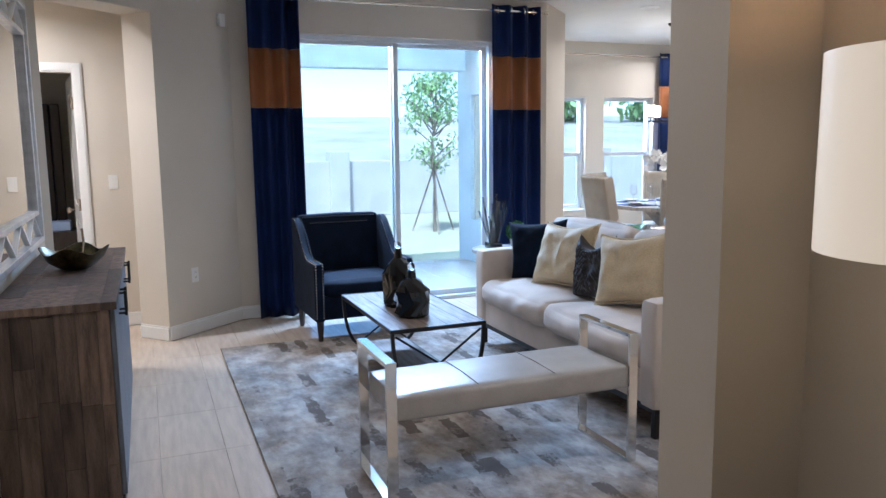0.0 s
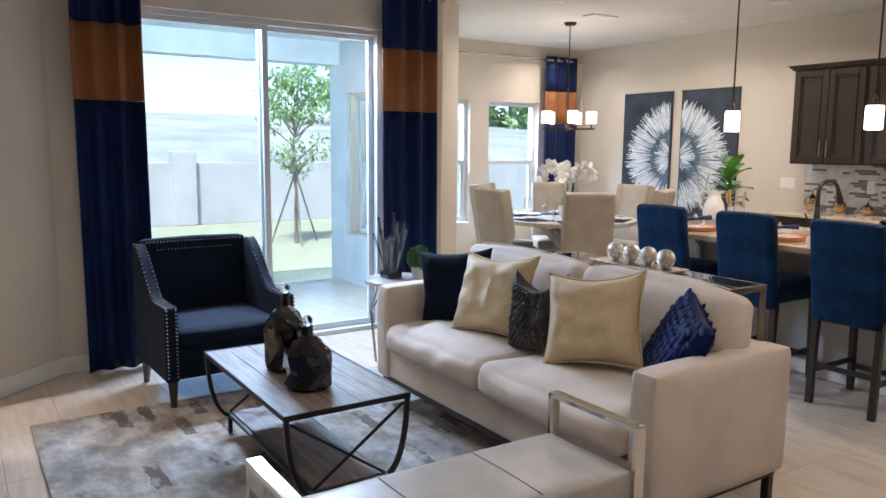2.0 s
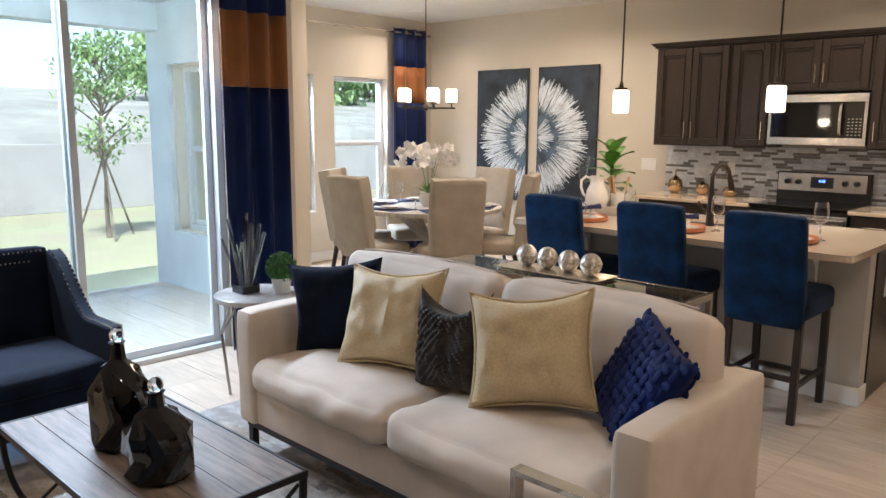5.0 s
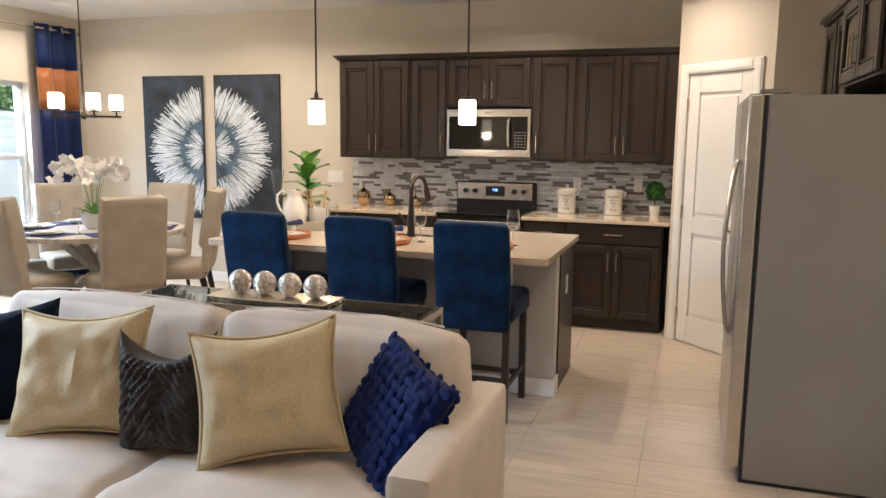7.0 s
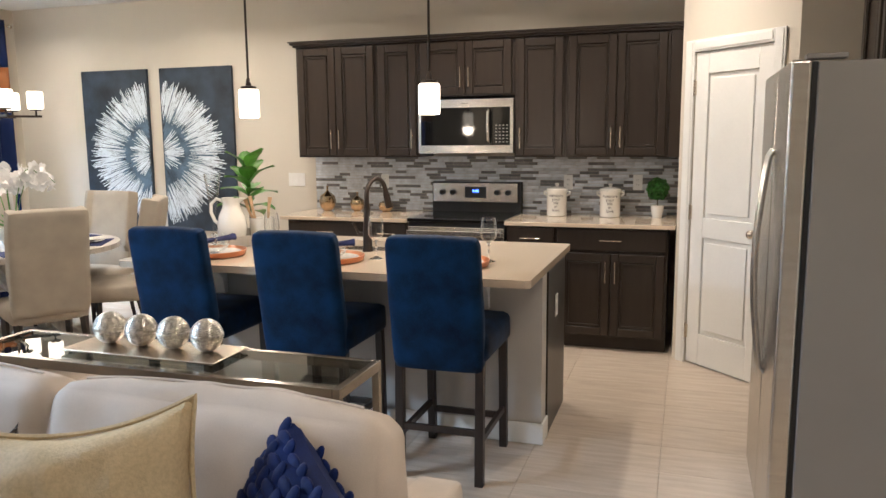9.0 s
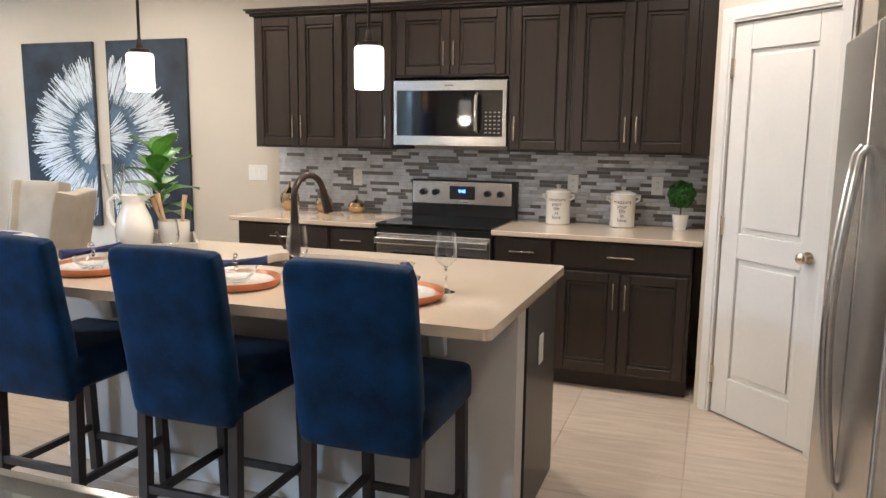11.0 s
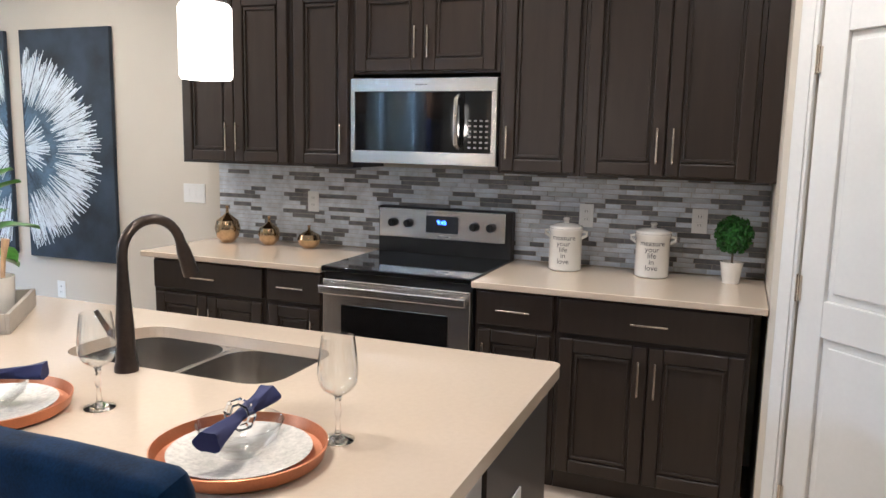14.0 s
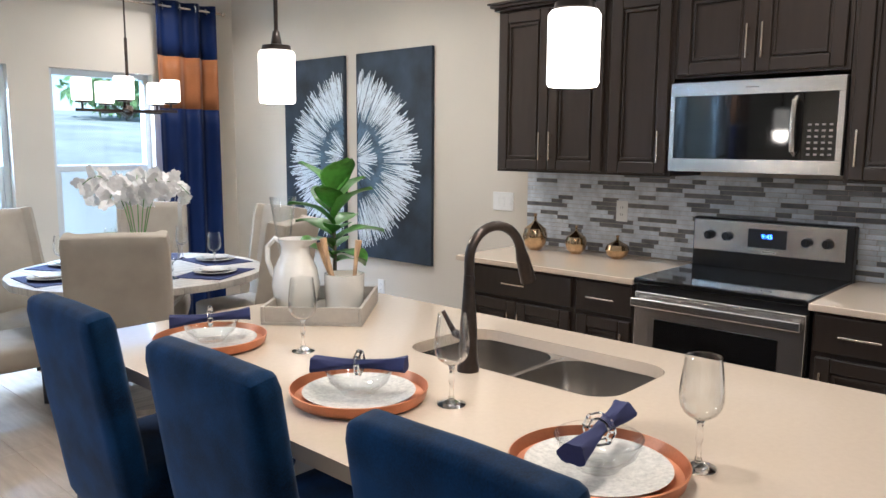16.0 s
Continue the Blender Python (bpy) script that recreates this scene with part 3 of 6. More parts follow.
ang = math.degrees(math.atan2(pd.y, pd.x))
pp = Vector((6.40, 2.52)) + pd.normalized() * 0.155
panel_door("door_2", "closed white two-panel pantry door with nickel knob", 0.61, 2.045, pose(pp.x, pp.y, 0, 0, 0, ang) @ Matrix.Rotation(math.pi, 4, "Z") @ Matrix.Translation((-0.61, 0, 0)), flip=True)
panel_door("door_3", "white two-panel bedroom door standing open", 0.81, 2.055, pose(-0.95, 7.36, 0), swing=-82)

# ---- outdoors ----
structure(block("ground", GRASS, -300, 300, 7.55, 500, -0.5, -0.14), "dry green lawn running to the far field")
structure(block("patio", CONCRETE, 0.2, 4.2, SY + 0.2, 9.75, -0.14, -0.02), "pale concrete patio slab")
structure(block("wall_patio_west", STUCCO, 0.0, 0.2, SY + 0.2, 9.75, -0.14, CEIL), "pale stucco patio side wall")
structure(block("beam", STUCCO, 0.2, 4.2, 9.5, 9.75, 2.38, CEIL), "pale stucco patio beam")
structure(block("wall_nook_stucco", STUCCO, 4.15, 4.198, 7.9, 8.68, -0.14, CEIL), "pale stucco on the house wall")
bm = bmesh.new()
box(bm, 4.15, 4.198, 8.68, 9.36, -0.14, 0.53), box(bm, 4.15, 4.198, 8.68, 9.36, 2.07, CEIL), box(bm, 4.15, 4.198, 9.36, 9.75, -0.14, CEIL), box(bm, 4.2, 4.5, 9.66, 9.75, -0.14, CEIL)
structure(put("wall_nook_stucco", bm, STUCCO), "pale stucco round the nook window")
structure(block("ceiling", STUCCO, 0.2, 4.2, SY + 0.2, 9.5, 2.62, 2.68), "pale patio ceiling")
fence = thing("garden_wall", "cream rendered garden wall with square piers", "garden wall", 0, 17.5, -0.14)
block("body", CREAM, -30, 40, 0, 0.18, 0, 1.27, fence, 0.01)
for k in range(-3, 5):
    block("pier", CREAM, 4.24 + 7 * k, 4.69 + 7 * k, -0.12, 0.3, 0, 1.5, fence, 0.02)
bm = bmesh.new()
for i in range(41):
    for j in range(9):
        x, y = -120 + i * 7, 22 + j * 13
        bm.verts.new((x, y, -0.3 + 6.5 * (1 - math.exp(-j * 0.28)) + noise.noise(Vector((x * 0.03, y * 0.03, 0))) * 1.0))
bm.verts.ensure_lookup_table()
for i in range(40):
    for j in range(8):
        bm.faces.new([bm.verts[k] for k in (i * 9 + j, (i + 1) * 9 + j, (i + 1) * 9 + j + 1, i * 9 + j + 1)])
structure(put("backdrop", bm, paint("dry field", (0.34, 0.33, 0.27), 0.95, vary=0.15, scale=0.3, fine=4, bump=0.3), smooth=True), "pale dry field rising to the trees")


def foliage(bm, centre, radius, count, size, rng, squash=1.0):
    for _ in range(count):
        d = Vector((rng.gauss(0, 1), rng.gauss(0, 1), rng.gauss(0, 1))).normalized() * radius * rng.random() ** 0.4
        d.z *= squash
        p = Vector(centre) + d
        q = Euler((rng.uniform(0, 6.3), rng.uniform(0, 6.3), rng.uniform(0, 6.3))).to_matrix()
        s = size * rng.uniform(0.6, 1.3)
        vs = [bm.verts.new(p + q @ Vector(v)) for v in ((-s, 0, 0), (0, -s * 0.45, s * 0.1), (s, 0, 0), (0, s * 0.45, s * 0.1))]
        bm.faces.new(vs)


def tree(x, y, height, crown, leaves, size, seed, stakes=False, label="young tree with thin trunk and sparse green leaves"):
    rng = random.Random(seed)
    root = thing("tree", label, "tree", x, y, -0.14)
    t = bmesh.new()
    tube(t, [(rng.uniform(-0.012, 0.012) * k, rng.uniform(-0.012, 0.012) * k, height * 0.9 * k / 6) for k in range(7)], 0.03, 8, [height * 0.013 * (1 - 0.12 * k) for k in range(7)])
    f = bmesh.new()
    for k in range(40):
        a, z = rng.uniform(0, 6.28), height * rng.uniform(0.36, 0.95)
        reach = crown * rng.uniform(0.45, 1.0) * (1.25 - abs(z / height - 0.6) * 1.6)
        tip = Vector((math.cos(a) * reach, math.sin(a) * reach, z + reach * 0.6))
        tube(t, [(0, 0, z - 0.1), tip * 0.5 + Vector((0, 0, z * 0.48)), tip], 0.01, 6, [height * 0.005, height * 0.004, height * 0.002])
        foliage(f, tip, crown * 0.42, leaves // 40, size, rng, 0.9)
        foliage(f, tip * 0.6 + Vector((0, 0, z * 0.4)), crown * 0.3, leaves // 120, size, rng, 0.9)
    put("trunk", t, BARK, root, smooth=True)
    tagged(put("crown", f, TREE_LEAF, root), kind="stuff")
    if stakes:
        s = bmesh.new()
        for a in (0.3, 2.4, 4.5):
            rod(s, (0.45 * math.cos(a), 0.45 * math.sin(a), 0), (0.02 * math.cos(a), 0.02 * math.sin(a), 1.15), 0.016)
        put("stake", s, BARK, root)
    return root


tree(5.34, 13.75, 2.95, 0.52, 1500, 0.045, 3, True)
for i, (x, y, hgt) in enumerate(((31, 62, 9), (38, 64, 8), (46, 60, 8), (56, 66, 10), (64, 70, 9))):
    tree(x, y, hgt, hgt * 0.42, 900, 0.5, 20 + i, label="distant broad green tree")

# ---- lamps ----
# the first four are real; the rest are added out of view as fill
cans = [(5.1, 7.1), (6.82, 7.12), (6.72, 5.95), (6.82, 8.84), (6.72, 4.5), (6.4, 3.3), (5.1, 4.5), (1.0, 5.0), (0.7, 2.5), (3.0, 2.6), (-0.9, 6.5)]
first = None
for x, y in cans:
    if first is None:
        first = thing("ceiling_light", "lit round white recessed ceiling light, with added and reflection-imitating copies", "ceiling light", x, y, CEIL, group="recessed ceiling lights")
        bm = bmesh.new()
        lathe(bm, [(0.052, -0.001), (0.095, -0.001), (0.095, -0.006), (0.085, -0.010), (0.06, -0.012), (0.052, -0.006)], 32)
        put("trim", bm, WHITE, first, smooth=True)
        bm = bmesh.new()
        lathe(bm, [(0.0, -0.002), (0.062, -0.002), (0.062, -0.005), (0.0, -0.006)], 28)
        put("lens", bm, CAN_GLOW, first)
    else:
        copy_thing(first, pose(x, y, CEIL))
    lamp("recessed_lamp", "AREA", (x, y, CEIL - 0.02), CAN_WATTS * (3.6 if x < 0 else 0.65 if x < 1.2 else 1), (1.0, 0.81, 0.59), 0.11)
# glowing copies that imitate the indoor lights' reflections in the patio door glass
for x, y in ((2.0, 8.6), (3.3, 8.6)):
    copy_thing(first, pose(x, y, 2.62))
block("air_vent", WHITE, 5.8, 6.12, 7.3, 7.46, CEIL - 0.012, CEIL - 0.001, bevel=0.003)
tagged(bpy.data.objects["air_vent"], "white slotted ceiling air vent", "air vent")


def opal_shade(root, x, y, z0, r, h, name="shade"):
    bm = bmesh.new()
    lathe(bm, [(0.012, h), (r * 0.9, h), (r, h - 0.008), (r, 0.006), (r - 0.004, 0), (r - 0.012, 0.006), (r - 0.012, h - 0.012), (0.012, h - 0.012)], 36, (x, y, z0))
    return put(name, bm, SHADE_GLOW, root, smooth=True)


def pendant(x, y):
    root = thing("pendant_lamp", "lit white opal glass pendant lamp on bronze stem", "pendant lamp", x, y, CEIL, group="pendant lamps over the island")
    z = 1.63 - CEIL
    bm = bmesh.new()
    rod(bm, (0, 0, 0), (0, 0, z + 0.2), 0.006)
    lathe(bm, [(0.0, -0.025), (0.05, -0.025), (0.062, -0.012), (0.062, 0), (0, 0)], 28)
    lathe(bm, [(0.0, 0.1465), (0.04, 0.1465), (0.042, 0.15), (0.04, 0.161), (0.016, 0.165), (0.01, 0.2), (0, 0.21)], 24, (0, 0, z))
    put("stem", bm, BRONZE, root, smooth=True)
    opal_shade(root, 0, 0, z, 0.052, 0.146)
    lamp("pendant_bulb", "POINT", (x, y, 1.60), PENDANT_WATTS, WARM, 0.05)
    return root


pendant(5.245, 4.287), pendant(5.245, 5.286)

ch = thing("chandelier", "bronze ring chandelier with five lit opal glass shades", "chandelier", 6.0, 7.85, CEIL)
bm = bmesh.new()
zc = 1.70 - CEIL
rod(bm, (0, 0, 0), (0, 0, zc + 0.16), 0.005)
rod(bm, (0, 0, zc + 0.02), (0, 0, zc + 0.42), 0.009)
lathe(bm, [(0, -0.03), (0.05, -0.03), (0.065, -0.01), (0.065, 0), (0, 0)], 24)
lathe(bm, [(0, -0.03), (0.02, -0.02), (0.03, 0.0), (0.02, 0.03), (0, 0.04)], 18, (0, 0, zc))
for k in range(5):
    a = -0.83 + k * 2 * math.pi / 5
    cx, cy = 0.25 * math.cos(a), 0.25 * math.sin(a)
    bar(bm, (0, 0, zc), (cx * 1.15, cy * 1.15, zc), 0.012, 0.016)
    rod(bm, (cx, cy, zc), (cx, cy, zc + 0.045), 0.007)
    lathe(bm, [(0, 0.04), (0.038, 0.042), (0.038, 0.052), (0, 0.054)], 18, (cx, cy, zc))
put("frame", bm, BRONZE, ch, smooth=True)
for k in range(5):
    a = -0.83 + k * 2 * math.pi / 5
    opal_shade(ch, 0.25 * math.cos(a), 0.25 * math.sin(a), zc + 0.055, 0.054, 0.125)
lamp("chandelier_bulb", "POINT", (6.0, 7.85, 2.0), PENDANT_WATTS * 2, WARM, 0.2)

fl = thing("floor_lamp", "lit white linen drum shade floor lamp beside the wall", "floor lamp", 1.322, 1.39, 0)
bm = bmesh.new()
lathe(bm, [(0.0, 0.0), (0.14, 0.0), (0.14, 0.02), (0.02, 0.03), (0.012, 0.06), (0.012, 1.30), (0.0, 1.32)], 28)
for k in range(3):
    rod(bm, (0, 0, 1.315), (0.145 * math.cos(2.1 * k), 0.145 * math.sin(2.1 * k), 1.33), 0.003)
put("stand", bm, NICKEL, fl, smooth=True)
bm = bmesh.new()
lathe(bm, [(0.15, 1.303), (0.148, 1.574), (0.145, 1.574), (0.147, 1.303)], 48)
put("shade", bm, LINEN_SHADE, fl, smooth=True)
lamp("floor_lamp_bulb", "POINT", (1.322, 1.39, 1.45), 1.7, (1.0, 0.52, 0.2), 0.04)

# ---- curtains ----


def curtain(x0, x1, y, z0, z1, band, label, waves, seed):
    root = thing("curtain", label, "curtain", (x0 + x1) / 2, y, 0)
    rng = random.Random(seed)
    half, n = (x1 - x0) / 2, 90
    phase = [rng.uniform(-0.5, 0.5) for _ in range(5)]

    def profile(s, z):
        drop = 1 - (z - z0) / (z1 - z0)
        amp = 0.034 + 0.012 * math.sin(3 * s + phase[0]) + 0.006 * drop * math.sin(9 * s + phase[3])
        return (s * half * (1 + 0.05 * drop * math.sin(2 * s + phase[1])), amp * math.cos(math.pi * waves * s + 0.35 * drop * math.sin(4 * s + phase[2])))

    levels = [z0, band[0], band[1], z1]
    for k, mat in enumerate((NAVY, ORANGE, NAVY)):
        bm = bmesh.new()
        rows = []
        lo, hi = levels[k] + (0.0005 if k else 0), levels[k + 1] - 0.0005
        m = max(2, int((hi - lo) / 0.12))
        for j in range(m + 1):
            z = lo + (hi - lo) * j / m
            rows.append([bm.verts.new((*profile(2 * i / n - 1, z), z)) for i in range(n + 1)])
        for a, b in zip(rows, rows[1:]):
            for i in range(n):
                bm.faces.new((a[i], a[i + 1], b[i + 1], b[i]))
        ob = put("panel" if k != 1 else "band", bm, mat, root, smooth=True)
        sol = ob.modifiers.new("thickness", "SOLIDIFY")
        sol.thickness = 0.004
    for i in range(int(waves) + 1):
        g = bmesh.new()
        s = -1 + 2 * (i + 0.5) / (int(waves) + 1)
        px, py = profile(s, z1 - 0.05)
        ring = [(px + 0.006, py + 0.026 * math.cos(a), z1 - 0.05 + 0.026 * math.sin(a)) for a in [2 * math.pi * q / 16 for q in range(17)]]
        tube(g, ring, 0.006, 6)
        put("grommet", g, CHROME, root, smooth=True)
    return root


curtain(1.18, 1.60, 7.09, 0.02, 2.72, (1.78, 2.26), "navy satin grommet curtain with orange band, touching the floor", 3, 1)
curtain(3.36, 3.86, 7.09, 0.02, 2.72, (1.78, 2.26), "navy satin grommet curtain with orange band beside the patio door", 3, 2)
curtain(6.93, 7.46, 9.33, 0.02, 2.66, (1.80, 2.22), "navy satin grommet curtain with orange band by the dining window", 3, 3)


def curtain_rod(x0, x1, y, z):
    bm = bmesh.new()
    rod(bm, (x0, y, z), (x1, y, z), 0.011, seg=12)
    for x in (x0, x1):
        lathe(bm, [(0, -0.02), (0.02, -0.015), (0.024, 0), (0.02, 0.015), (0, 0.02)], 14, (x, y, z))
    for x in (x0 + 0.1, (x0 + x1) / 2, x1 - 0.1):
        bar(bm, (x, y, z), (x, y + 0.11, z), 0.012, 0.012)
    return tagged(put("curtain_rod", bm, NICKEL, smooth=True), "brushed nickel curtain rod on the wall", "curtain rod")


curtain_rod(1.05, 3.93, 7.09, 2.67), curtain_rod(4.75, 7.55, 9.33, 2.61)

# ---- living room ----
tagged(block("rug", RUG, 0.78, 3.18, 2.95, 6.25, 0.001, 0.013, bevel=0.004), "distressed grey beige abstract area rug", "rug")

so = thing("sofa", "oatmeal linen two-seat sofa on dark metal legs", "sofa", 0, 0, 0)
SX0, SX1, S0, S1 = 2.555, 3.385, 3.565, 5.67
bm = bmesh.new()
puff(bm, SX0 + 0.02, SX1, S0 + 0.02, S1 - 0.02, 0.17, 0.34, 0.015, 0.0, 8, 0.001)
put("base", bm, SOFA, so, smooth=True)
for y0, y1 in ((S0, S0 + 0.135), (S1 - 0.135, S1)):
    bm = bmesh.new()
    puff(bm, SX0, SX1, y0, y1, 0.165, 0.705, 0.028, 0.005, 14, 0.002)
    put("arm", bm, SOFA, so, smooth=True)
bm = bmesh.new()
puff(bm, SX1 - 0.15, SX1 + 0.005, S0 + 0.1, S1 - 0.1, 0.17, 0.70, 0.03, 0.0, 10, 0.001)
put("backrest", bm, SOFA, so, smooth=True)
ym, yb = 4.63, 4.57
for k, (y0, y1) in enumerate(((S0 + 0.14, ym), (ym, S1 - 0.14))):
    bm = bmesh.new()
    puff(bm, SX0 - 0.03, SX1 - 0.2, y0, y1, 0.335, 0.50, 0.06, 0.03, 28, 0.014, k)
    put("seat_cushion", bm, SOFA, so, smooth=True)
    bm = bmesh.new()
    w0, w1 = (y0 - 0.03, yb) if k == 0 else (yb, y1 + 0.03)
    puff(bm, -0.085, 0.085, w0, w1, -0.23, 0.23, 0.055, 0.03, 26, 0.014, k + 7)
    c = put("back_cushion", bm, SOFA, so, smooth=True)
    c.matrix_basis = pose(3.16, 0, 0.685, 0, 13, 0)
    seam = bmesh.new()
    tube(seam, [(-0.02, w0 + 0.07 + (w1 - w0 - 0.14) * q / 12, 0.262 - 0.018 * abs(q / 6 - 1) ** 3) for q in range(13)], 0.0035, 6)
    put("seam", seam, SOFA, so, smooth=True).matrix_basis = c.matrix_basis
bm = bmesh.new()
box(bm, SX0 + 0.03, SX0 + 0.07, S0 + 0.03, S1 - 0.03, 0.14, 0.17), box(bm, SX1 - 0.07, SX1 - 0.03, S0 + 0.03, S1 - 0.03, 0.14, 0.17)
box(bm, SX0 + 0.07, SX1 - 0.07, S0 + 0.03, S0 + 0.07, 0.14, 0.17), box(bm, SX0 + 0.07, SX1 - 0.07, S1 - 0.07, S1 - 0.03, 0.14, 0.17)
put("frame", bm, BLACK_METAL, so, 0.003)
for x in (SX0 + 0.05, SX1 - 0.05):
    for y in (S0 + 0.05, S1 - 0.05):
        bm = bmesh.new()
        z = 0.013 if x < 3.18 else 0.0
        bar(bm, (x, y, z), (x, y, 0.14), 0.035, 0.035)
        put("leg", bm, BLACK_METAL, so, 0.003)


def cushion(label, mat, w, h, t, at, seed, sag=0.0, piping=False, weave=False, pleats=False):
    bm = bmesh.new()
    if weave:
        pillow(bm, w, h, t * 0.85, 22, seed, sag)
    else:
        pillow(bm, w, h, t, 40 if pleats else 24, seed, sag)
    if pleats:
        for v in bm.verts:
            x, z = v.co.x, v.co.z
            k = max(0, 1 - abs(2 * x / w) ** 4) * max(0, 1 - abs(2 * z / h) ** 4)
            v.co.y += (1 if v.co.y > 0 else -1) * 0.006 * k * math.sin(abs(abs(x) + z * 0.9) * 2 * math.pi / 0.032)
    root = put("cushion", bm, mat, smooth=True)
    if piping:
        p = bmesh.new()
        edge = []
        n = 40
        for side in range(4):
            for i in range(n):
                q = 2 * i / n - 1
                u, v = ((q, -1), (1, q), (-q, 1), (-1, -q))[side]
                edge.append((u * w / 2 * (1 - 0.1 * (1 - v * v)), 0, v * h / 2 * (1 - 0.1 * (1 - u * u)) - sag * (1 - u * u) * max(0, v) ** 2 * h))
        tube(p, edge + edge[:1], 0.006, 6)
        put("piping", p, mat, root, smooth=True)
    if weave:
        wv = bmesh.new()
        n = 10
        for i in range(n):
            for j in range(n):
                u, v = (i + 0.5) / n * 2 - 1, (j + 0.5) / n * 2 - 1
                k = max(0.0, (1 - u ** 4) * (1 - v ** 4)) ** 0.55
                for s in (-1, 1):
                    pt = Vector((u * w / 2 * (1 - 0.13 * (1 - v * v) * abs(u) ** 3 - 0.05), s * (t * 0.425 * k + 0.002), v * h / 2 * (0.95 - 0.13 * (1 - u * u) * abs(v) ** 3)))
                    long_x = (i + j) % 2 == 0
                    lx, lz = (0.036, 0.021) if long_x else (0.021, 0.036)
                    sph = bmesh.ops.create_uvsphere(wv, u_segments=10, v_segments=6, radius=1, matrix=Matrix.Translation(pt) @ Matrix.Diagonal((lx * w / 0.5, 0.009, lz * w / 0.5, 1)))
        tagged(put("weave", wv, mat, root, smooth=True), kind="stuff")
    root.matrix_basis = at
    return tagged(root, label, "cushion", "cushions on the sofa")


def rest(centre, right, up):
    """A cushion's place: its middle, the way its width runs and the way its height runs."""
    x = Vector(right).normalized()
    z = Vector(up)
    z = (z - x * z.dot(x)).normalized()
    y = z.cross(x)
    m = Matrix((x, y, z)).transposed().to_4x4()
    m.translation = centre
    return m


cushion("dark navy velvet cushion against the sofa arm", NAVY_LINEN, 0.45, 0.44, 0.13, rest((2.90, 5.34, 0.705), (0.27, -0.33, 0.04), (0.04, 0.03, 0.37)), 1)
cushion("champagne gold jacquard cushion with piping", GOLD_CLOTH, 0.47, 0.44, 0.16, rest((2.89, 4.965, 0.735), (0.12, -0.43, 0.02), (0.14, 0.055, 0.36)), 2, 0.05, piping=True)
cushion("charcoal pleated velvet cushion, slumped in the middle", GREY_VELVET, 0.38, 0.42, 0.14, rest((2.885, 4.605, 0.70), (0.03, -0.99, 0.07), (0.16, 0.09, 0.97)), 3, 0.2, pleats=True)
cushion("champagne gold jacquard cushion with piping, leaning forward", GOLD_CLOTH, 0.47, 0.43, 0.17, rest((2.90, 4.235, 0.745), (0.17, -0.39, 0.05), (0.09, 0.085, 0.36)), 4, 0.05, piping=True)
cushion("royal navy basket-weave velvet cushion on its corner", NAVY_KNIT, 0.41, 0.42, 0.15, rest((2.985, 3.84, 0.69), (-0.64, -0.73, -0.25), (0.18, -0.45, 0.87)), 5, weave=True)

# coffee table
ct = thing("coffee_table", "grey-brown wood coffee table with black iron curved legs", "coffee table", 0, 0, 0.013)
X0, X1, Y0, Y1, ZT = 1.53, 2.1, 4.5, 5.60, 0.45
for k in range(5):
    w = (X1 - X0 - 0.02) / 5
    block("plank", WALNUT, X0 + 0.01 + k * w, X0 + 0.01 + (k + 1) * w - 0.0015, Y0 + 0.01, Y1 - 0.01, ZT - 0.018, ZT, ct, 0.002)
bm = bmesh.new()
for a, b, c, d in ((X0, X1, Y0, Y0 + 0.01), (X0, X1, Y1 - 0.01, Y1), (X0, X0 + 0.01, Y0 + 0.01, Y1 - 0.01), (X1 - 0.01, X1, Y0 + 0.01, Y1 - 0.01)):
    box(bm, a, b, c, d, ZT - 0.022, ZT + 0.002)
xa, xb, ya, yb = X0 + 0.12, X1 - 0.12, Y0 + 0.07, Y1 - 0.07
for y in (Y0 + 0.012, Y1 - 0.012):
    for x, xm in ((X0 + 0.012, xa), (X1 - 0.012, xb)):
        pts = [Vector((x + (xm - x) * (1 - math.cos(q * math.pi / 2)) , y, ZT - 0.02 - (ZT - 0.12) * math.sin(q * math.pi / 2))) for q in [k / 10 for k in range(11)]]
        for p, q in zip(pts, pts[1:]):
            bar(bm, p, q + (q - p) * 0.08, 0.02, 0.02)
        bar(bm, pts[-1], (xm, y, 0.0), 0.02, 0.02)
    bar(bm, (X0 + 0.03, y, ZT - 0.04), (xb, y, 0.115), 0.01, 0.012), bar(bm, (X1 - 0.03, y, ZT - 0.04), (xa, y, 0.115), 0.01, 0.012)
    bar(bm, (xa, y, 0.1), (xb, y, 0.1), 0.018, 0.018)
for x in (xa, xb):
    bar(bm, (x, Y0 + 0.012, 0.1), (x, Y1 - 0.012, 0.1), 0.018, 0.018)
put("frame", bm, BLACK_METAL, ct, 0.002)
block("shelf", WALNUT, xa + 0.01, xb - 0.01, Y0 + 0.02, Y1 - 0.02, 0.1, 0.115, ct, 0.002)


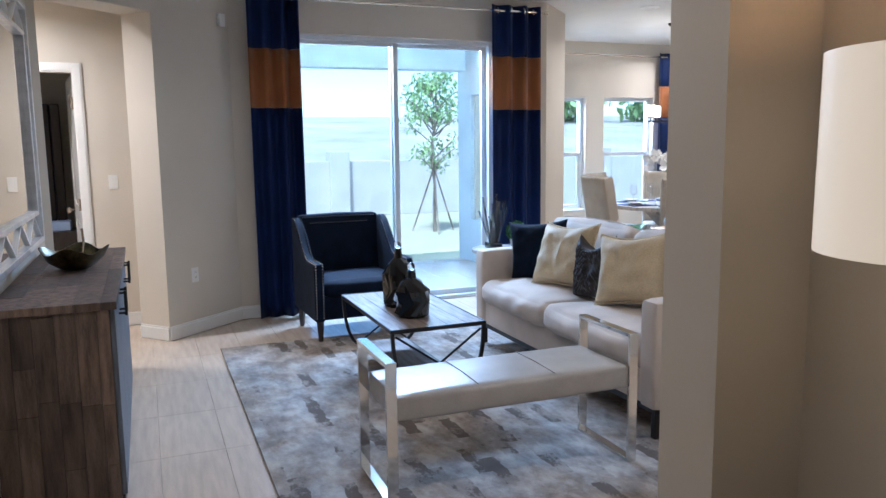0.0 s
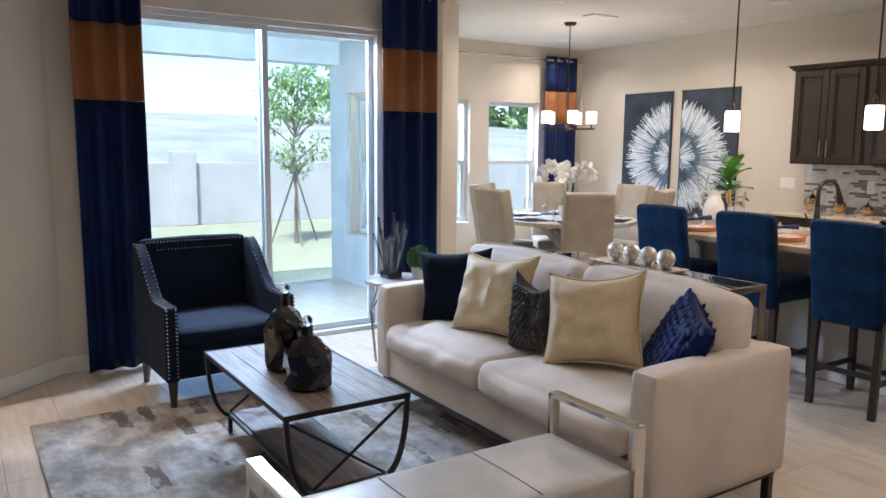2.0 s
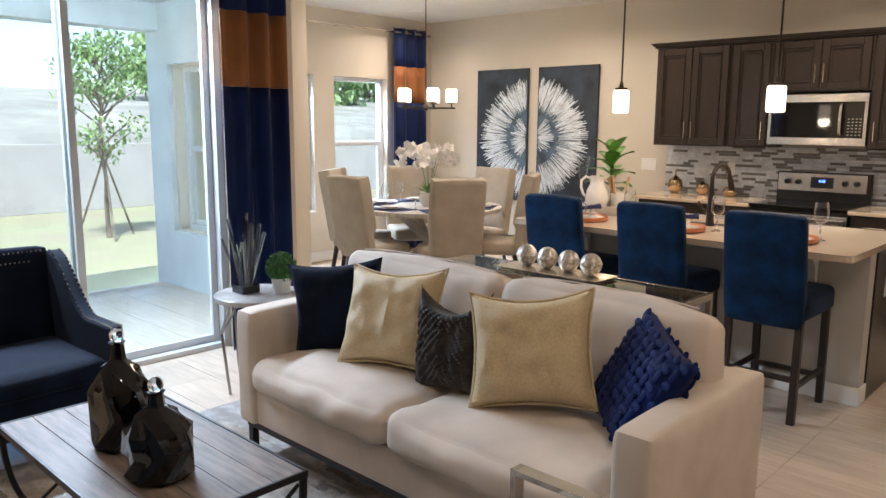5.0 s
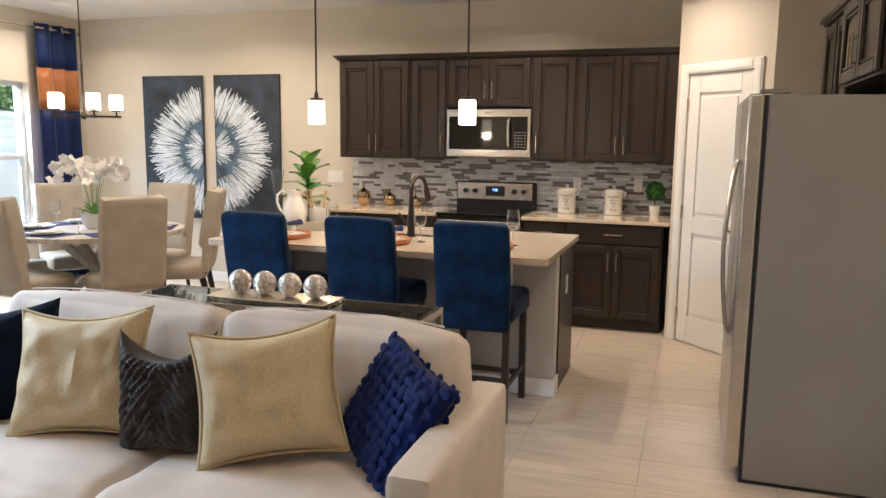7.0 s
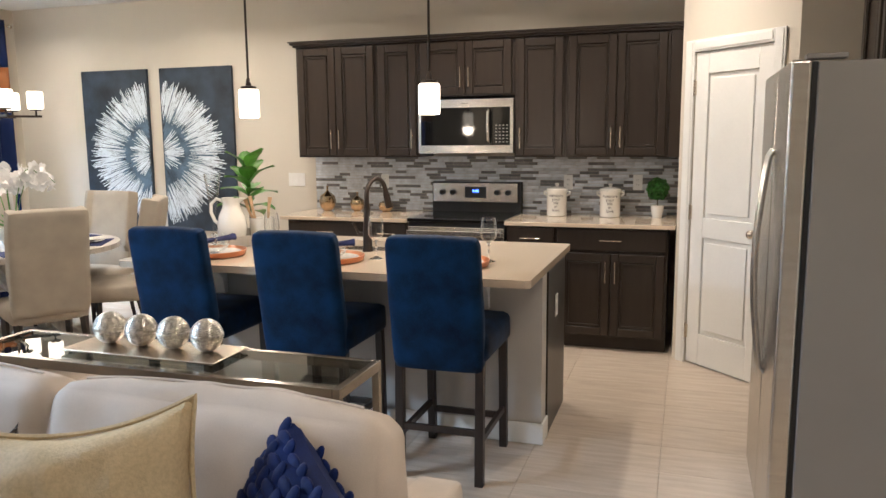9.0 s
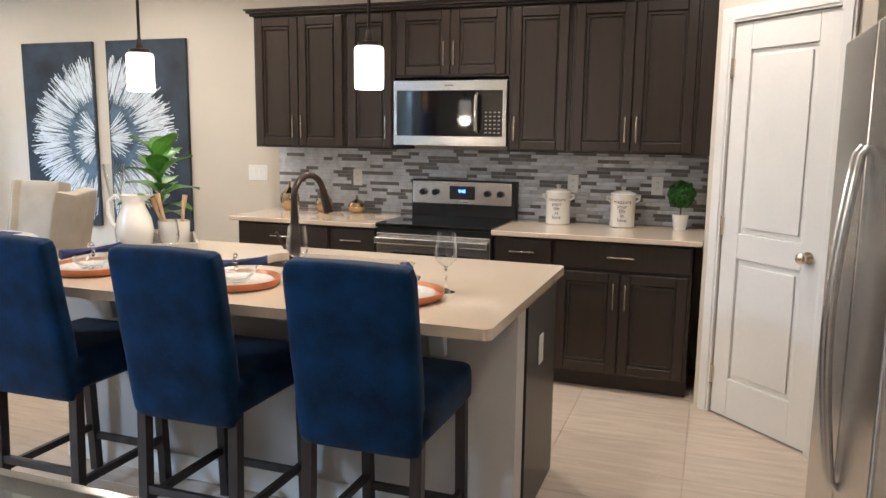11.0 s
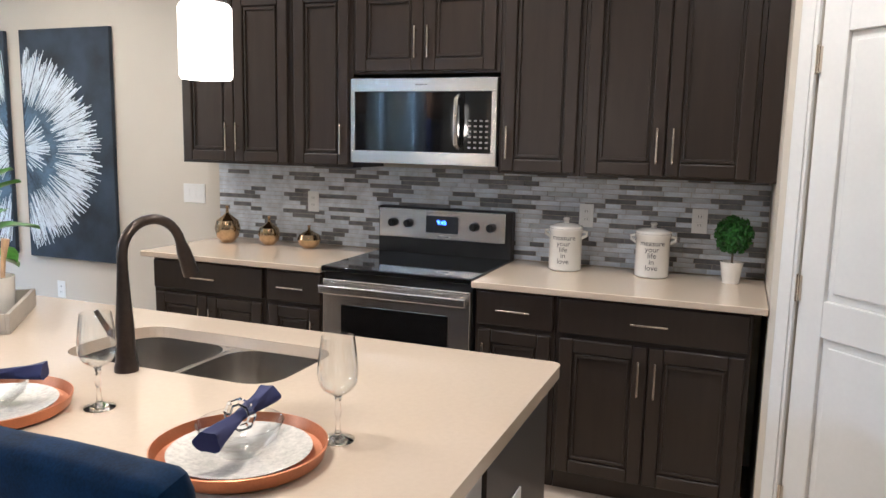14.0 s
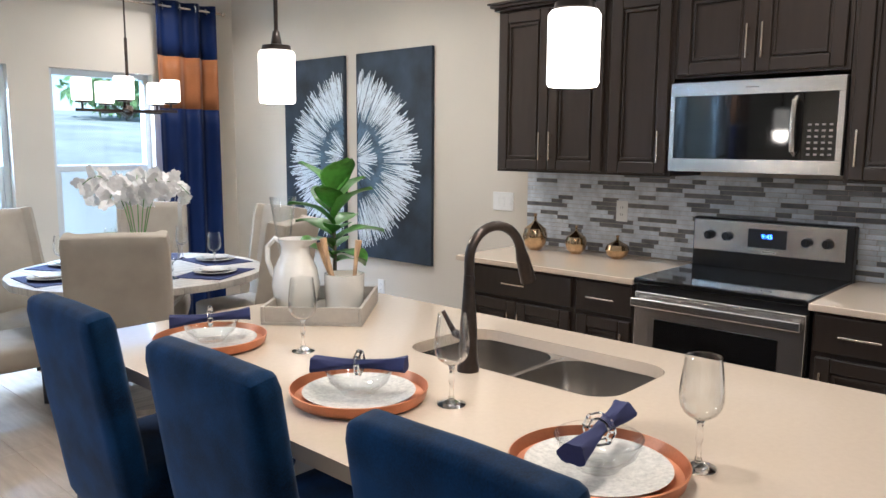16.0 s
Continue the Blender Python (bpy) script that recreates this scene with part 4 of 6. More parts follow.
def bottle(x, y, z, r, h, label, seed):
    root = thing("decanter", label, "decanter", x, y, z, seed * 20, "black decanters on the coffee table")
    bm = bmesh.new()
    lathe(bm, [(0, 0), (r * 0.8, 0), (r * 0.97, h * 0.06), (r, h * 0.3), (r * 0.96, h * 0.5), (r * 0.6, h * 0.66), (r * 0.24, h * 0.74), (r * 0.2, h * 0.86), (r * 0.26, h * 0.88), (0, h * 0.885)], 56, lobes=7, depth=0.09)
    for v in bm.verts:
        turn = 1.1 * math.sin(math.pi * min(1, v.co.z / (h * 0.7)))
        v.co = Matrix.Rotation(turn, 3, "Z") @ v.co
    put("body", bm, BLACK_GLOSS, root, smooth=True)
    s = bmesh.new()
    bmesh.ops.create_uvsphere(s, u_segments=20, v_segments=14, radius=0.024, matrix=Matrix.Translation((0, 0, h * 0.885 + 0.02)))
    put("stopper", s, CRYSTAL, root, smooth=True)


bottle(1.78, 5.11, 0.4635, 0.108, 0.41, "tall black ribbed glass decanter with crystal stopper", 1)
bottle(1.76, 4.80, 0.4635, 0.11, 0.31, "squat black ribbed glass decanter with crystal stopper", 2)

# bench
bn = thing("bench", "taupe leather bench with polished chrome frame arms", "bench", 0, 0, 0.013)
bx0, bx1, by0, by1 = 1.17, 2.355, 3.43, 3.86
bm = bmesh.new()
puff(bm, bx0 + 0.045, bx1 - 0.045, by0 + 0.01, by1 - 0.01, 0.345, 0.455, 0.018, 0.006, 14, 0.0015)
put("seat", bm, LEATHER, bn, smooth=True)
bm = bmesh.new()
for k in (1, 2):
    x = bx0 + 0.045 + (bx1 - bx0 - 0.09) * k / 3
    tube(bm, [(x, by0 + 0.03, 0.4585), (x, (by0 + by1) / 2, 0.463), (x, by1 - 0.03, 0.4585)], 0.0025, 6)
put("seam", bm, LEATHER, bn)
for x in (bx0, bx1 - 0.045):
    bm = bmesh.new()
    box(bm, x, x + 0.045, by0, by0 + 0.016, 0, 0.6), box(bm, x, x + 0.045, by1 - 0.016, by1, 0, 0.6)
    box(bm, x, x + 0.045, by0 + 0.016, by1 - 0.016, 0.582, 0.6), box(bm, x, x + 0.045, by0 + 0.016, by1 - 0.016, 0, 0.016)
    put("leg_frame", bm, CHROME, bn, 0.002)

# armchair
ac = thing("armchair", "dark navy armchair with silver nailhead trim and tapered legs", "armchair", 1.83, 6.46, 0.0, 2)
wd = 0.39
bm = bmesh.new()
puff(bm, -wd + 0.03, wd - 0.03, -0.34, 0.3, 0.17, 0.36, 0.02, 0.0, 10, 0.001)
put("base", bm, NAVY_LINEN, ac, smooth=True)
bm = bmesh.new()
puff(bm, -wd + 0.075, wd - 0.075, -0.355, 0.25, 0.34, 0.46, 0.045, 0.012, 16, 0.003)
put("seat_cushion", bm, NAVY_LINEN, ac, smooth=True)
bm = bmesh.new()
puff(bm, -0.345, 0.345, -0.055, 0.055, 0, 0.61, 0.03, 0.01, 14, 0.002)
bk = put("backrest", bm, NAVY_LINEN, ac, smooth=True)
bk.matrix_basis = pose(0, 0.30, 0.3, -9, 0, 0)


def arm_line(k):
    """The top line of an arm, from the front post up to the back."""
    y = -0.36 + 0.68 * k
    s = max(0, (k - 0.35) / 0.65)
    return y, 0.6 + 0.29 * s * s * (3 - 2 * s)


for s in (-1, 1):
    bm = bmesh.new()
    cols = []
    for i in range(25):
        y, z = arm_line(i / 24)
        flare = 1 + 0.04 * max(0, (i / 24 - 0.6))
        cols.append([bm.verts.new((s * (wd - 0.075) * flare, y, 0.17)), bm.verts.new((s * wd * flare, y, 0.17)), bm.verts.new((s * wd * flare, y, z)), bm.verts.new((s * (wd - 0.075) * flare, y, z))])
    for a, b in zip(cols, cols[1:]):
        for i in range(4):
            bm.faces.new((a[i], a[(i + 1) % 4], b[(i + 1) % 4], b[i]))
    bm.faces.new(cols[0]), bm.faces.new(cols[-1])
    put("arm", bm, NAVY_LINEN, ac, 0.012)
nails = bmesh.new()


def nail(p):
    bmesh.ops.create_icosphere(nails, subdivisions=1, radius=0.007, matrix=Matrix.Translation(p))


for s in (-1, 1):
    for k in range(19):
        z = 0.2 + k * 0.0215
        nail((s * (wd - 0.012), -0.361, z)), nail((s * (wd - 0.062), -0.361, z))
    for k in range(30):
        y, z = arm_line(k / 30)
        flare = 1 + 0.04 * max(0, (k / 30 - 0.6))
        nail((s * (wd - 0.012) * flare, y, z + 0.001)), nail((s * (wd - 0.062) * flare, y, z + 0.001))
for k in range(29):
    nail(bk.matrix_basis @ Vector((-0.3 + 0.6 * k / 28, -0.062, 0.585)))
    if 2 < k < 26:
        nail(bk.matrix_basis @ Vector((-0.3 + 0.6 * k / 28, -0.066, 0.535)))
tagged(put("nailhead", nails, CHROME, ac, smooth=True), kind="stuff")
for x in (-wd + 0.045, wd - 0.045):
    for y in (-0.315, 0.27):
        bm = bmesh.new()
        rod(bm, (x, y + (0.03 if y > 0 else 0), 0.014 if y < 0 else 0), (x, y, 0.18), 0.017, 0.03, 4)
        put("leg", bm, DARK_LEG, ac)

# end table with twig vase and plant
et = thing("end_table", "round marble end table on angular brass-dark metal legs", "end table", 3.03, 6.21, 0)
bm = bmesh.new()
lathe(bm, [(0, 0.585), (0.235, 0.585), (0.24, 0.59), (0.24, 0.61), (0.235, 0.615), (0, 0.615)], 44)
put("top", bm, paint("grey veined stone", (0.36, 0.34, 0.32), 0.25, vary=0.2, scale=7, bump=0.01), et, smooth=True)
bm = bmesh.new()
for k in range(4):
    a = k * math.pi / 2 + 0.5
    p, q, r = [Vector((rr * math.cos(a + da), rr * math.sin(a + da), z)) for rr, da, z in ((0.15, 0.5, 0.58), (0.24, 0, 0.36), (0.2, 0.0, 0.003))]
    bar(bm, p, q, 0.012, 0.012), bar(bm, q, r, 0.012, 0.012)
    p2 = Vector((0.15 * math.cos(a - 0.5), 0.15 * math.sin(a - 0.5), 0.58))
    bar(bm, p2, q, 0.012, 0.012)
lathe(bm, [(0.14, 0.57), (0.16, 0.57), (0.16, 0.584), (0.14, 0.584)], 30)
put("frame", bm, paint("aged pewter legs", (0.32, 0.3, 0.28), 0.3, 1.0, vary=0.1, bump=0.02), et)
tw = thing("sculpture", "smoky acrylic rod sculpture on a black square base", "sculpture", 2.99, 6.27, 0.615)
block("base", BLACK_GLOSS, -0.055, 0.055, -0.055, 0.055, 0.0, 0.045, tw, 0.003)
bm = bmesh.new()
rng = random.Random(8)
for k in range(18):
    a, sp = rng.uniform(0, 6.28), rng.uniform(0.03, 0.13)
    hh = rng.uniform(0.22, 0.44)
    bar(bm, (0.03 * math.cos(a), 0.03 * math.sin(a), 0.045), (sp * math.cos(a), sp * math.sin(a), hh), 0.013, 0.013)
tagged(put("rods", bm, clear("smoked acrylic", (0.5, 0.5, 0.52), 0.03), tw), kind="stuff")


def topiary(x, y, z, r, lift, pot_h, label, seed, mat=CERAMIC, pot_r=0.05):
    root = thing("topiary", label, "plant", x, y, z)
    bm = bmesh.new()
    lathe(bm, [(0, 0), (pot_r * 0.72, 0), (pot_r, pot_h), (pot_r * 0.9, pot_h), (pot_r * 0.85, pot_h - 0.012), (0, pot_h - 0.012)], 28)
    put("pot", bm, mat, root, smooth=True)
    bm = bmesh.new()
    rod(bm, (0, 0, pot_h - 0.02), (0, 0, lift), 0.005)
    put("stem", bm, BARK, root)
    rng = random.Random(seed)
    bm = bmesh.new()
    for k in range(900):
        d = Vector((rng.gauss(0, 1), rng.gauss(0, 1), rng.gauss(0, 1))).normalized()
        rr = r * (0.8 + 0.24 * rng.random() + 0.1 * noise.noise(d * 3))
        p = d * rr + Vector((0, 0, lift))
        q = d.to_track_quat("Z", "Y").to_matrix() @ Euler((rng.uniform(-0.9, 0.9), rng.uniform(-0.9, 0.9), rng.uniform(0, 6.3))).to_matrix()
        s = 0.011 * rng.uniform(0.7, 1.3) * r / 0.075
        bm.faces.new([bm.verts.new(p + q @ Vector(v)) for v in ((-s, 0, 0), (0, -s * 0.6, s * 0.3), (s, 0, 0), (0, s * 0.6, s * 0.3))])
    bmesh.ops.create_icosphere(bm, subdivisions=2, radius=r * 0.8, matrix=Matrix.Translation((0, 0, lift)))
    tagged(put("leaves", bm, BOXWOOD, root), kind="stuff")


topiary(3.13, 6.13, 0.615, 0.082, 0.14, 0.085, "boxwood ball plant in a small grey pot", 4, CONCRETE, 0.058)

# console table behind the sofa
cs = thing("console_table", "chrome-framed smoky glass console table behind the sofa", "console table", 0, 0, 0)
cx0, cx1, cy0, cy1, cz = 3.43, 3.71, 3.92, 5.23, 0.874
bm = bmesh.new()
for a, b, c, d in ((cx0, cx1, cy0, cy0 + 0.022), (cx0, cx1, cy1 - 0.022, cy1), (cx0, cx0 + 0.022, cy0 + 0.022, cy1 - 0.022), (cx1 - 0.022, cx1, cy0 + 0.022, cy1 - 0.022)):
    box(bm, a, b, c, d, cz - 0.03, cz)
    box(bm, a, b, c, d, 0.16, 0.18)
for x in (cx0, cx1 - 0.022):
    for y in (cy0, cy1 - 0.022):
        box(bm, x, x + 0.022, y, y + 0.022, 0, 0.16), box(bm, x, x + 0.022, y, y + 0.022, 0.18, cz - 0.03)
put("frame", bm, paint("dark pewter", (0.3, 0.28, 0.25), 0.18, 1.0, vary=0.08, bump=0.01), cs, 0.002)
block("top", TABLE_GLASS, cx0 + 0.02, cx1 - 0.02, cy0 + 0.02, cy1 - 0.02, cz - 0.009, cz - 0.001, cs)
block("shelf", TABLE_GLASS, cx0 + 0.02, cx1 - 0.02, cy0 + 0.02, cy1 - 0.02, 0.17, 0.178, cs)
tr = thing("tray", "slim silver serving tray on the glass console", "tray", 3.59, 4.62, cz)
bm = bmesh.new()
box(bm, -0.075, 0.075, -0.26, 0.26, 0.0, 0.008)
box(bm, -0.09, 0.09, -0.275, 0.275, 0.008, 0.014)
put("body", bm, NICKEL, tr, 0.003)
ball = None
for k in range(4):
    y = 4.435 + 0.118 * k
    if ball is None:
        bm = bmesh.new()
        bmesh.ops.create_uvsphere(bm, u_segments=72, v_segments=44, radius=0.05)
        for v in bm.verts:
            d = v.co.normalized()
            a, el = math.atan2(d.y, d.x), math.asin(max(-1, min(1, d.z)))
            zig = abs(((a * 4 / math.pi) % 1) - 0.5)
            g = 0.5 + 0.5 * math.sin((el + 0.22 * zig * (1 if el > 0 else -1)) * 42)
            band = 0 if abs(el) < 0.09 else 1
            v.co = d * (0.05 - 0.0035 * g * band * math.cos(el))
        ball = put("decorative_ball", bm, paint("antique silver", (0.62, 0.58, 0.52), 0.28, 0.9, vary=0.25, scale=60, bump=0.1), smooth=True)
        tagged(ball, "carved silver decorative ball resting on the tray", "ornament", "silver balls on the tray")
        ball.matrix_basis = pose(3.60, y, cz + 0.064)
    else:
        copy_thing(ball, pose(3.60, y, cz + 0.064, 0, 0, 37 * k))

# sideboard, bowl, mirror
sb = thing("sideboard", "rustic plank sideboard with grey-blue doors and iron pulls", "sideboard", 0, 0, 0)
ax0, ax1, ay0, ay1, az = LX + 0.03, 0.20, 3.84, 5.6, 0.87
block("body", RUSTIC, ax0 + 0.02, ax1 - 0.02, ay0 + 0.022, ay1 - 0.022, 0.06, az - 0.03, sb)
bm = bmesh.new()
box(bm, ax0 + 0.01, ax1 - 0.01, ay0 + 0.03, ay1 - 0.03, 0, 0.06)
put("plinth", bm, DARK_LEG, sb)
rng = random.Random(5)
for y in (ay0, ay1 - 0.022):
    x = ax0
    while x < ax1 - 0.021:
        w = min(0.075, ax1 - 0.02 - x)
        z = 0.03
        while z < az - 0.031:
            h = min(rng.uniform(0.18, 0.5), az - 0.03 - z)
            block("plank", RUSTIC, x, x + w - 0.001, y + rng.uniform(0, 0.002), y + 0.022, z, z + h - 0.001, sb, 0.0015)
            z += h
        x += w
x = ax0
while x < ax1 + 0.009:
    w = min(0.098, ax1 + 0.01 - x)
    y = ay0 - 0.01
    while y < ay1 + 0.005:
        h = min(rng.uniform(0.25, 0.6), ay1 + 0.01 - y)
        block("plank", RUSTIC, x, x + w - 0.001, y, y + h - 0.001, az - 0.03, az + rng.uniform(0, 0.0015), sb, 0.0015)
        y += h
    x += w
DOORBLUE = paint("grey blue stained door", (0.13, 0.15, 0.18), 0.5, vary=0.2, scale=6, fine=60, bump=0.15, stretch=(8, 8, 1))
for k in range(4):
    y = ay0 + 0.025 + k * 0.43
    dd = block("door", DOORBLUE, ax1 - 0.019, ax1, y, y + 0.425, 0.07, az - 0.035, sb, 0.002)
    bm = bmesh.new()
    yy = y + (0.38 if k % 2 == 0 else 0.045)
    rod(bm, (ax1, yy, 0.74), (ax1 + 0.03, yy, 0.74), 0.005), rod(bm, (ax1, yy, 0.83), (ax1 + 0.03, yy, 0.83), 0.005), rod(bm, (ax1 + 0.03, yy, 0.73), (ax1 + 0.03, yy, 0.84), 0.006)
    put("handle", bm, BLACK_METAL, dd)
bw = thing("bowl", "bronze green petal-edged bowl with stem, on the sideboard", "bowl", 0.0, 4.78, az + 0.002)
bm = bmesh.new()
seg = 40
prof = [(0.03, 0), (0.075, 0.012), (0.125, 0.05), (0.15, 0.1), (0.145, 0.1), (0.12, 0.055), (0.07, 0.02), (0.0, 0.014)]
rings = []
for r, z in prof:
    rings.append([bm.verts.new((r * (1 + 0.06 * math.cos(4 * a)) * math.cos(a), r * (1 + 0.06 * math.cos(4 * a)) * math.sin(a), z + 0.018 * math.cos(4 * a + 0.6) * (r / 0.15) ** 2)) for a in [2 * math.pi * i / seg for i in range(seg)]])
for a, b in zip(rings, rings[1:]):
    for i in range(seg):
        bm.faces.new((a[i], a[(i + 1) % seg], b[(i + 1) % seg], b[i]))
bm.faces.new(rings[0][::-1])
put("body", bm, paint("bronze green patina", (0.09, 0.075, 0.035), 0.3, 0.8, vary=0.5, scale=14, fine=60, bump=0.1), bw, smooth=True)
bm = bmesh.new()
tube(bm, [(0.03, 0.08, 0.07), (0.035, 0.1, 0.13), (0.03, 0.11, 0.19)], 0.006)
put("stem", bm, GOLD, bw, smooth=True)
mr = thing("wall_mirror", "large wall mirror with a mirrored lattice border above the sideboard", "mirror", LX, 0, 0)
m0, m1, n0, n1 = 3.94, 5.66, 0.93, 2.27
BORDER = 0.19
bm = bmesh.new()
for o, w in ((0.0, 0.03), (BORDER - 0.025, 0.025)):
    a0, a1, c0, c1 = m0 + o, m1 - o, n0 + o, n1 - o
    for a, b, c, d in ((a0, a0 + w, c0, c1), (a1 - w, a1, c0, c1), (a0 + w, a1 - w, c0, c0 + w), (a0 + w, a1 - w, c1 - w, c1)):
        box(bm, 0.001, 0.045, a, b, c, d)
put("frame", bm, paint("pale silver leaf", (0.72, 0.72, 0.72), 0.3, 0.6, vary=0.08, scale=20, bump=0.03), mr, 0.004)
bm = bmesh.new()
for lo, hi in ((n0 + 0.03, n0 + BORDER - 0.025), (n1 - BORDER + 0.025, n1 - 0.03)):
    for k in range(7):
        ya, yb_ = m0 + 0.03 + (m1 - m0 - 0.06) * k / 7, m0 + 0.03 + (m1 - m0 - 0.06) * (k + 1) / 7
        za, zb = (lo, hi) if k % 2 else (hi, lo)
        bar(bm, (0.022, ya, za), (0.022, yb_, zb), 0.018, 0.014)
put("lattice", bm, WHITE, mr)
block("glass", MIRROR, 0.001, 0.018, m0 + 0.03, m1 - 0.03, n0 + 0.03, n1 - 0.03, mr)


def plate(name, x, y, z, rz, kind="switch", gang=1, label="white wall light switch plate"):
    """A cover plate on a wall whose outward way is local -y."""
    root = thing(name, label, "switch" if kind == "switch" else "outlet", x, y, z, rz)
    w = 0.035 + 0.023 * (gang - 1)
    block("plate", WHITE, -w, w, -0.006, -0.0005, -0.058, 0.058, root, 0.002)
    for g in range(gang):
        gx = (g - (gang - 1) / 2) * 0.046
        if kind == "switch":
            block("rocker", WHITE, gx - 0.015, gx + 0.015, -0.009, -0.006, -0.032, 0.032, root, 0.002)
        else:
            for dz in (-0.02, 0.02):
                sk = block("socket", WHITE, gx - 0.016, gx + 0.016, -0.008, -0.006, dz - 0.014, dz + 0.014, root, 0.003)
                for dx in (-0.006, 0.006):
                    block("slot", DARKPLASTIC, gx + dx - 0.001, gx + dx + 0.001, -0.0086, -0.0079, dz - 0.004, dz + 0.007, sk)
    return root


da = math.degrees(math.atan2(diag.y, diag.x))
pt = Vector((LX, HY)) + u * 1.25
plate("outlet", pt.x, pt.y, 0.47, da, "outlet", label="white wall outlet on the diagonal wall")
pt = Vector((LX, HY)) + u * 1.66
ss = thing("alarm_sensor", "small white alarm sensor high on the wall", "sensor", pt.x, pt.y, 2.47, da)
block("body", WHITE, -0.03, 0.03, -0.045, -0.001, -0.05, 0.05, ss, 0.01)
plate("light_switch", 0.107, 7.36, 1.195, 0)
plate("outlet", KX, 7.52, 0.46, -90, "outlet", label="white wall outlet below the artwork")
plate("light_switch", KX, 6.38, 1.165, -90, gang=3, label="white three-gang light switch plate")
nd = thing("nightstand", "black nightstand seen through the open bedroom door", "nightstand", -0.42, 8.5, 0)
block("body", DARK_LEG, -0.22, 0.22, -0.2, 0.2, 0, 0.72, nd, 0.006)
block("top", paint("pale blue tray", (0.3, 0.38, 0.55), 0.4), -0.1, 0.1, -0.1, 0.1, 0.72, 0.8, nd, 0.004)
hb = thing("headboard", "tall dark upholstered headboard against the bedroom wall", "headboard", -0.62, 8.9, 0)
for k in range(6):
    block("slat", DARK_LEG, -0.3 + 0.09 * k, -0.215 + 0.09 * k, 0, 0.08, 0.0, 1.9, hb, 0.01)

# ---- dining ----


def dining_chair(at):
    root = thing("dining_chair", "beige linen parsons dining chair with dark legs", "chair", group="chairs round the dining table")
    bm = bmesh.new()
    puff(bm, -0.235, 0.235, -0.24, 0.22, 0.34, 0.47, 0.03, 0.012, 14, 0.002)
    put("seat", bm, CHAIR_LINEN, root, smooth=True)
    bm = bmesh.new()
    puff(bm, -0.235, 0.235, -0.045, 0.045, 0, 0.70, 0.022, 0.004, 14, 0.002)
    for v in bm.verts:
        if abs(v.co.x) > 0.17 and v.co.y < 0 and v.co.z > 0.2:
            v.co.y -= 0.045 * min(1, (abs(v.co.x) - 0.17) / 0.04)
    b = put("backrest", bm, CHAIR_LINEN, root, smooth=True)
    b.matrix_basis = pose(0, 0.21, 0.40, -10, 0, 0)
    for x in (-0.2, 0.2):
        for y0, y1 in ((-0.2, -0.2), (0.19, 0.26)):
            bm = bmesh.new()
            rod(bm, (x, y1, 0.0), (x, y0, 0.35), 0.018, 0.028, 4)
            put("leg", bm, DARK_LEG, root)
    root.matrix_basis = at
    return root


dt = (6.0, 7.8)
dc = None
for k in range(6):
    a = radians(239 + 60 * k)
    p = pose(dt[0] + 0.70 * math.cos(a), dt[1] + 0.70 * math.sin(a), 0, 0, 0, math.degrees(a) - 90)
    dc = dining_chair(p) if dc is None else (copy_thing(dc, p), dc)[1]

tb = thing("dining_table", "round whitewashed wood dining table on crossed base", "dining table", *dt, 0)
for k in range(7):
    bm = bmesh.new()
    R, w = 0.72, 1.44 / 7
    xa_, xb_ = -R + k * w, -R + (k + 1) * w - 0.0015
    xs = [xa_ + (xb_ - xa_) * q / 6 for q in range(7)]
    top = [(x, math.sqrt(max(R * R - x * x, 1e-4))) for x in xs]
    prism(bm, [(x, -y) for x, y in top] + [(x, y) for x, y in reversed(top)], 0.72, 0.76)
    put("plank", bm, WASHED, tb, 0.003)
bm = bmesh.new()
for a in (0.4, 0.4 + math.pi / 2):
    c, s_ = math.cos(a), math.sin(a)
    for sg in (-1, 1):
        bar(bm, (sg * 0.42 * c, sg * 0.42 * s_, 0.03), (-sg * 0.34 * c, -sg * 0.34 * s_, 0.70), 0.075, 0.06)
    bar(bm, (-0.4 * c, -0.4 * s_, 0.69), (0.4 * c, 0.4 * s_, 0.69), 0.06, 0.06)
lathe(bm, [(0, 0), (0.45, 0.0), (0.45, 0.035), (0, 0.04)], 36)
put("base", bm, WASHED, tb, 0.004)


def wine_glass(h, at):
    """A stemmed glass: thin blown bowl on a solid stem and foot."""
    outer = [(h * 0.03, h * 0.44), (h * 0.09, h * 0.462), (h * 0.145, h * 0.505), (h * 0.178, h * 0.56), (h * 0.19, h * 0.63), (h * 0.188, h * 0.72), (h * 0.176, h * 0.84), (h * 0.162, h * 0.94), (h * 0.155, h)]
    bm = bmesh.new()
    lathe(bm, [(0, h * 0.435)] + outer + [(r - 0.0012, z + 0.001) for r, z in reversed(outer)] + [(0, h * 0.442)], 36)
    root = put("wine_glass", bm, THIN_CRYSTAL, smooth=True)
    bm = bmesh.new()
    lathe(bm, [(0, 0), (h * 0.155, 0), (h * 0.157, 0.0022), (h * 0.09, 0.006), (h * 0.034, 0.013), (h * 0.022, h * 0.12), (h * 0.021, h * 0.22), (h * 0.034, h * 0.27), (h * 0.024, h * 0.33), (h * 0.03, h * 0.4), (h * 0.04, h * 0.436), (0, h * 0.4345)], 24)
    put("stem", bm, CRYSTAL, root, smooth=True)
    root.matrix_basis = at
    return root


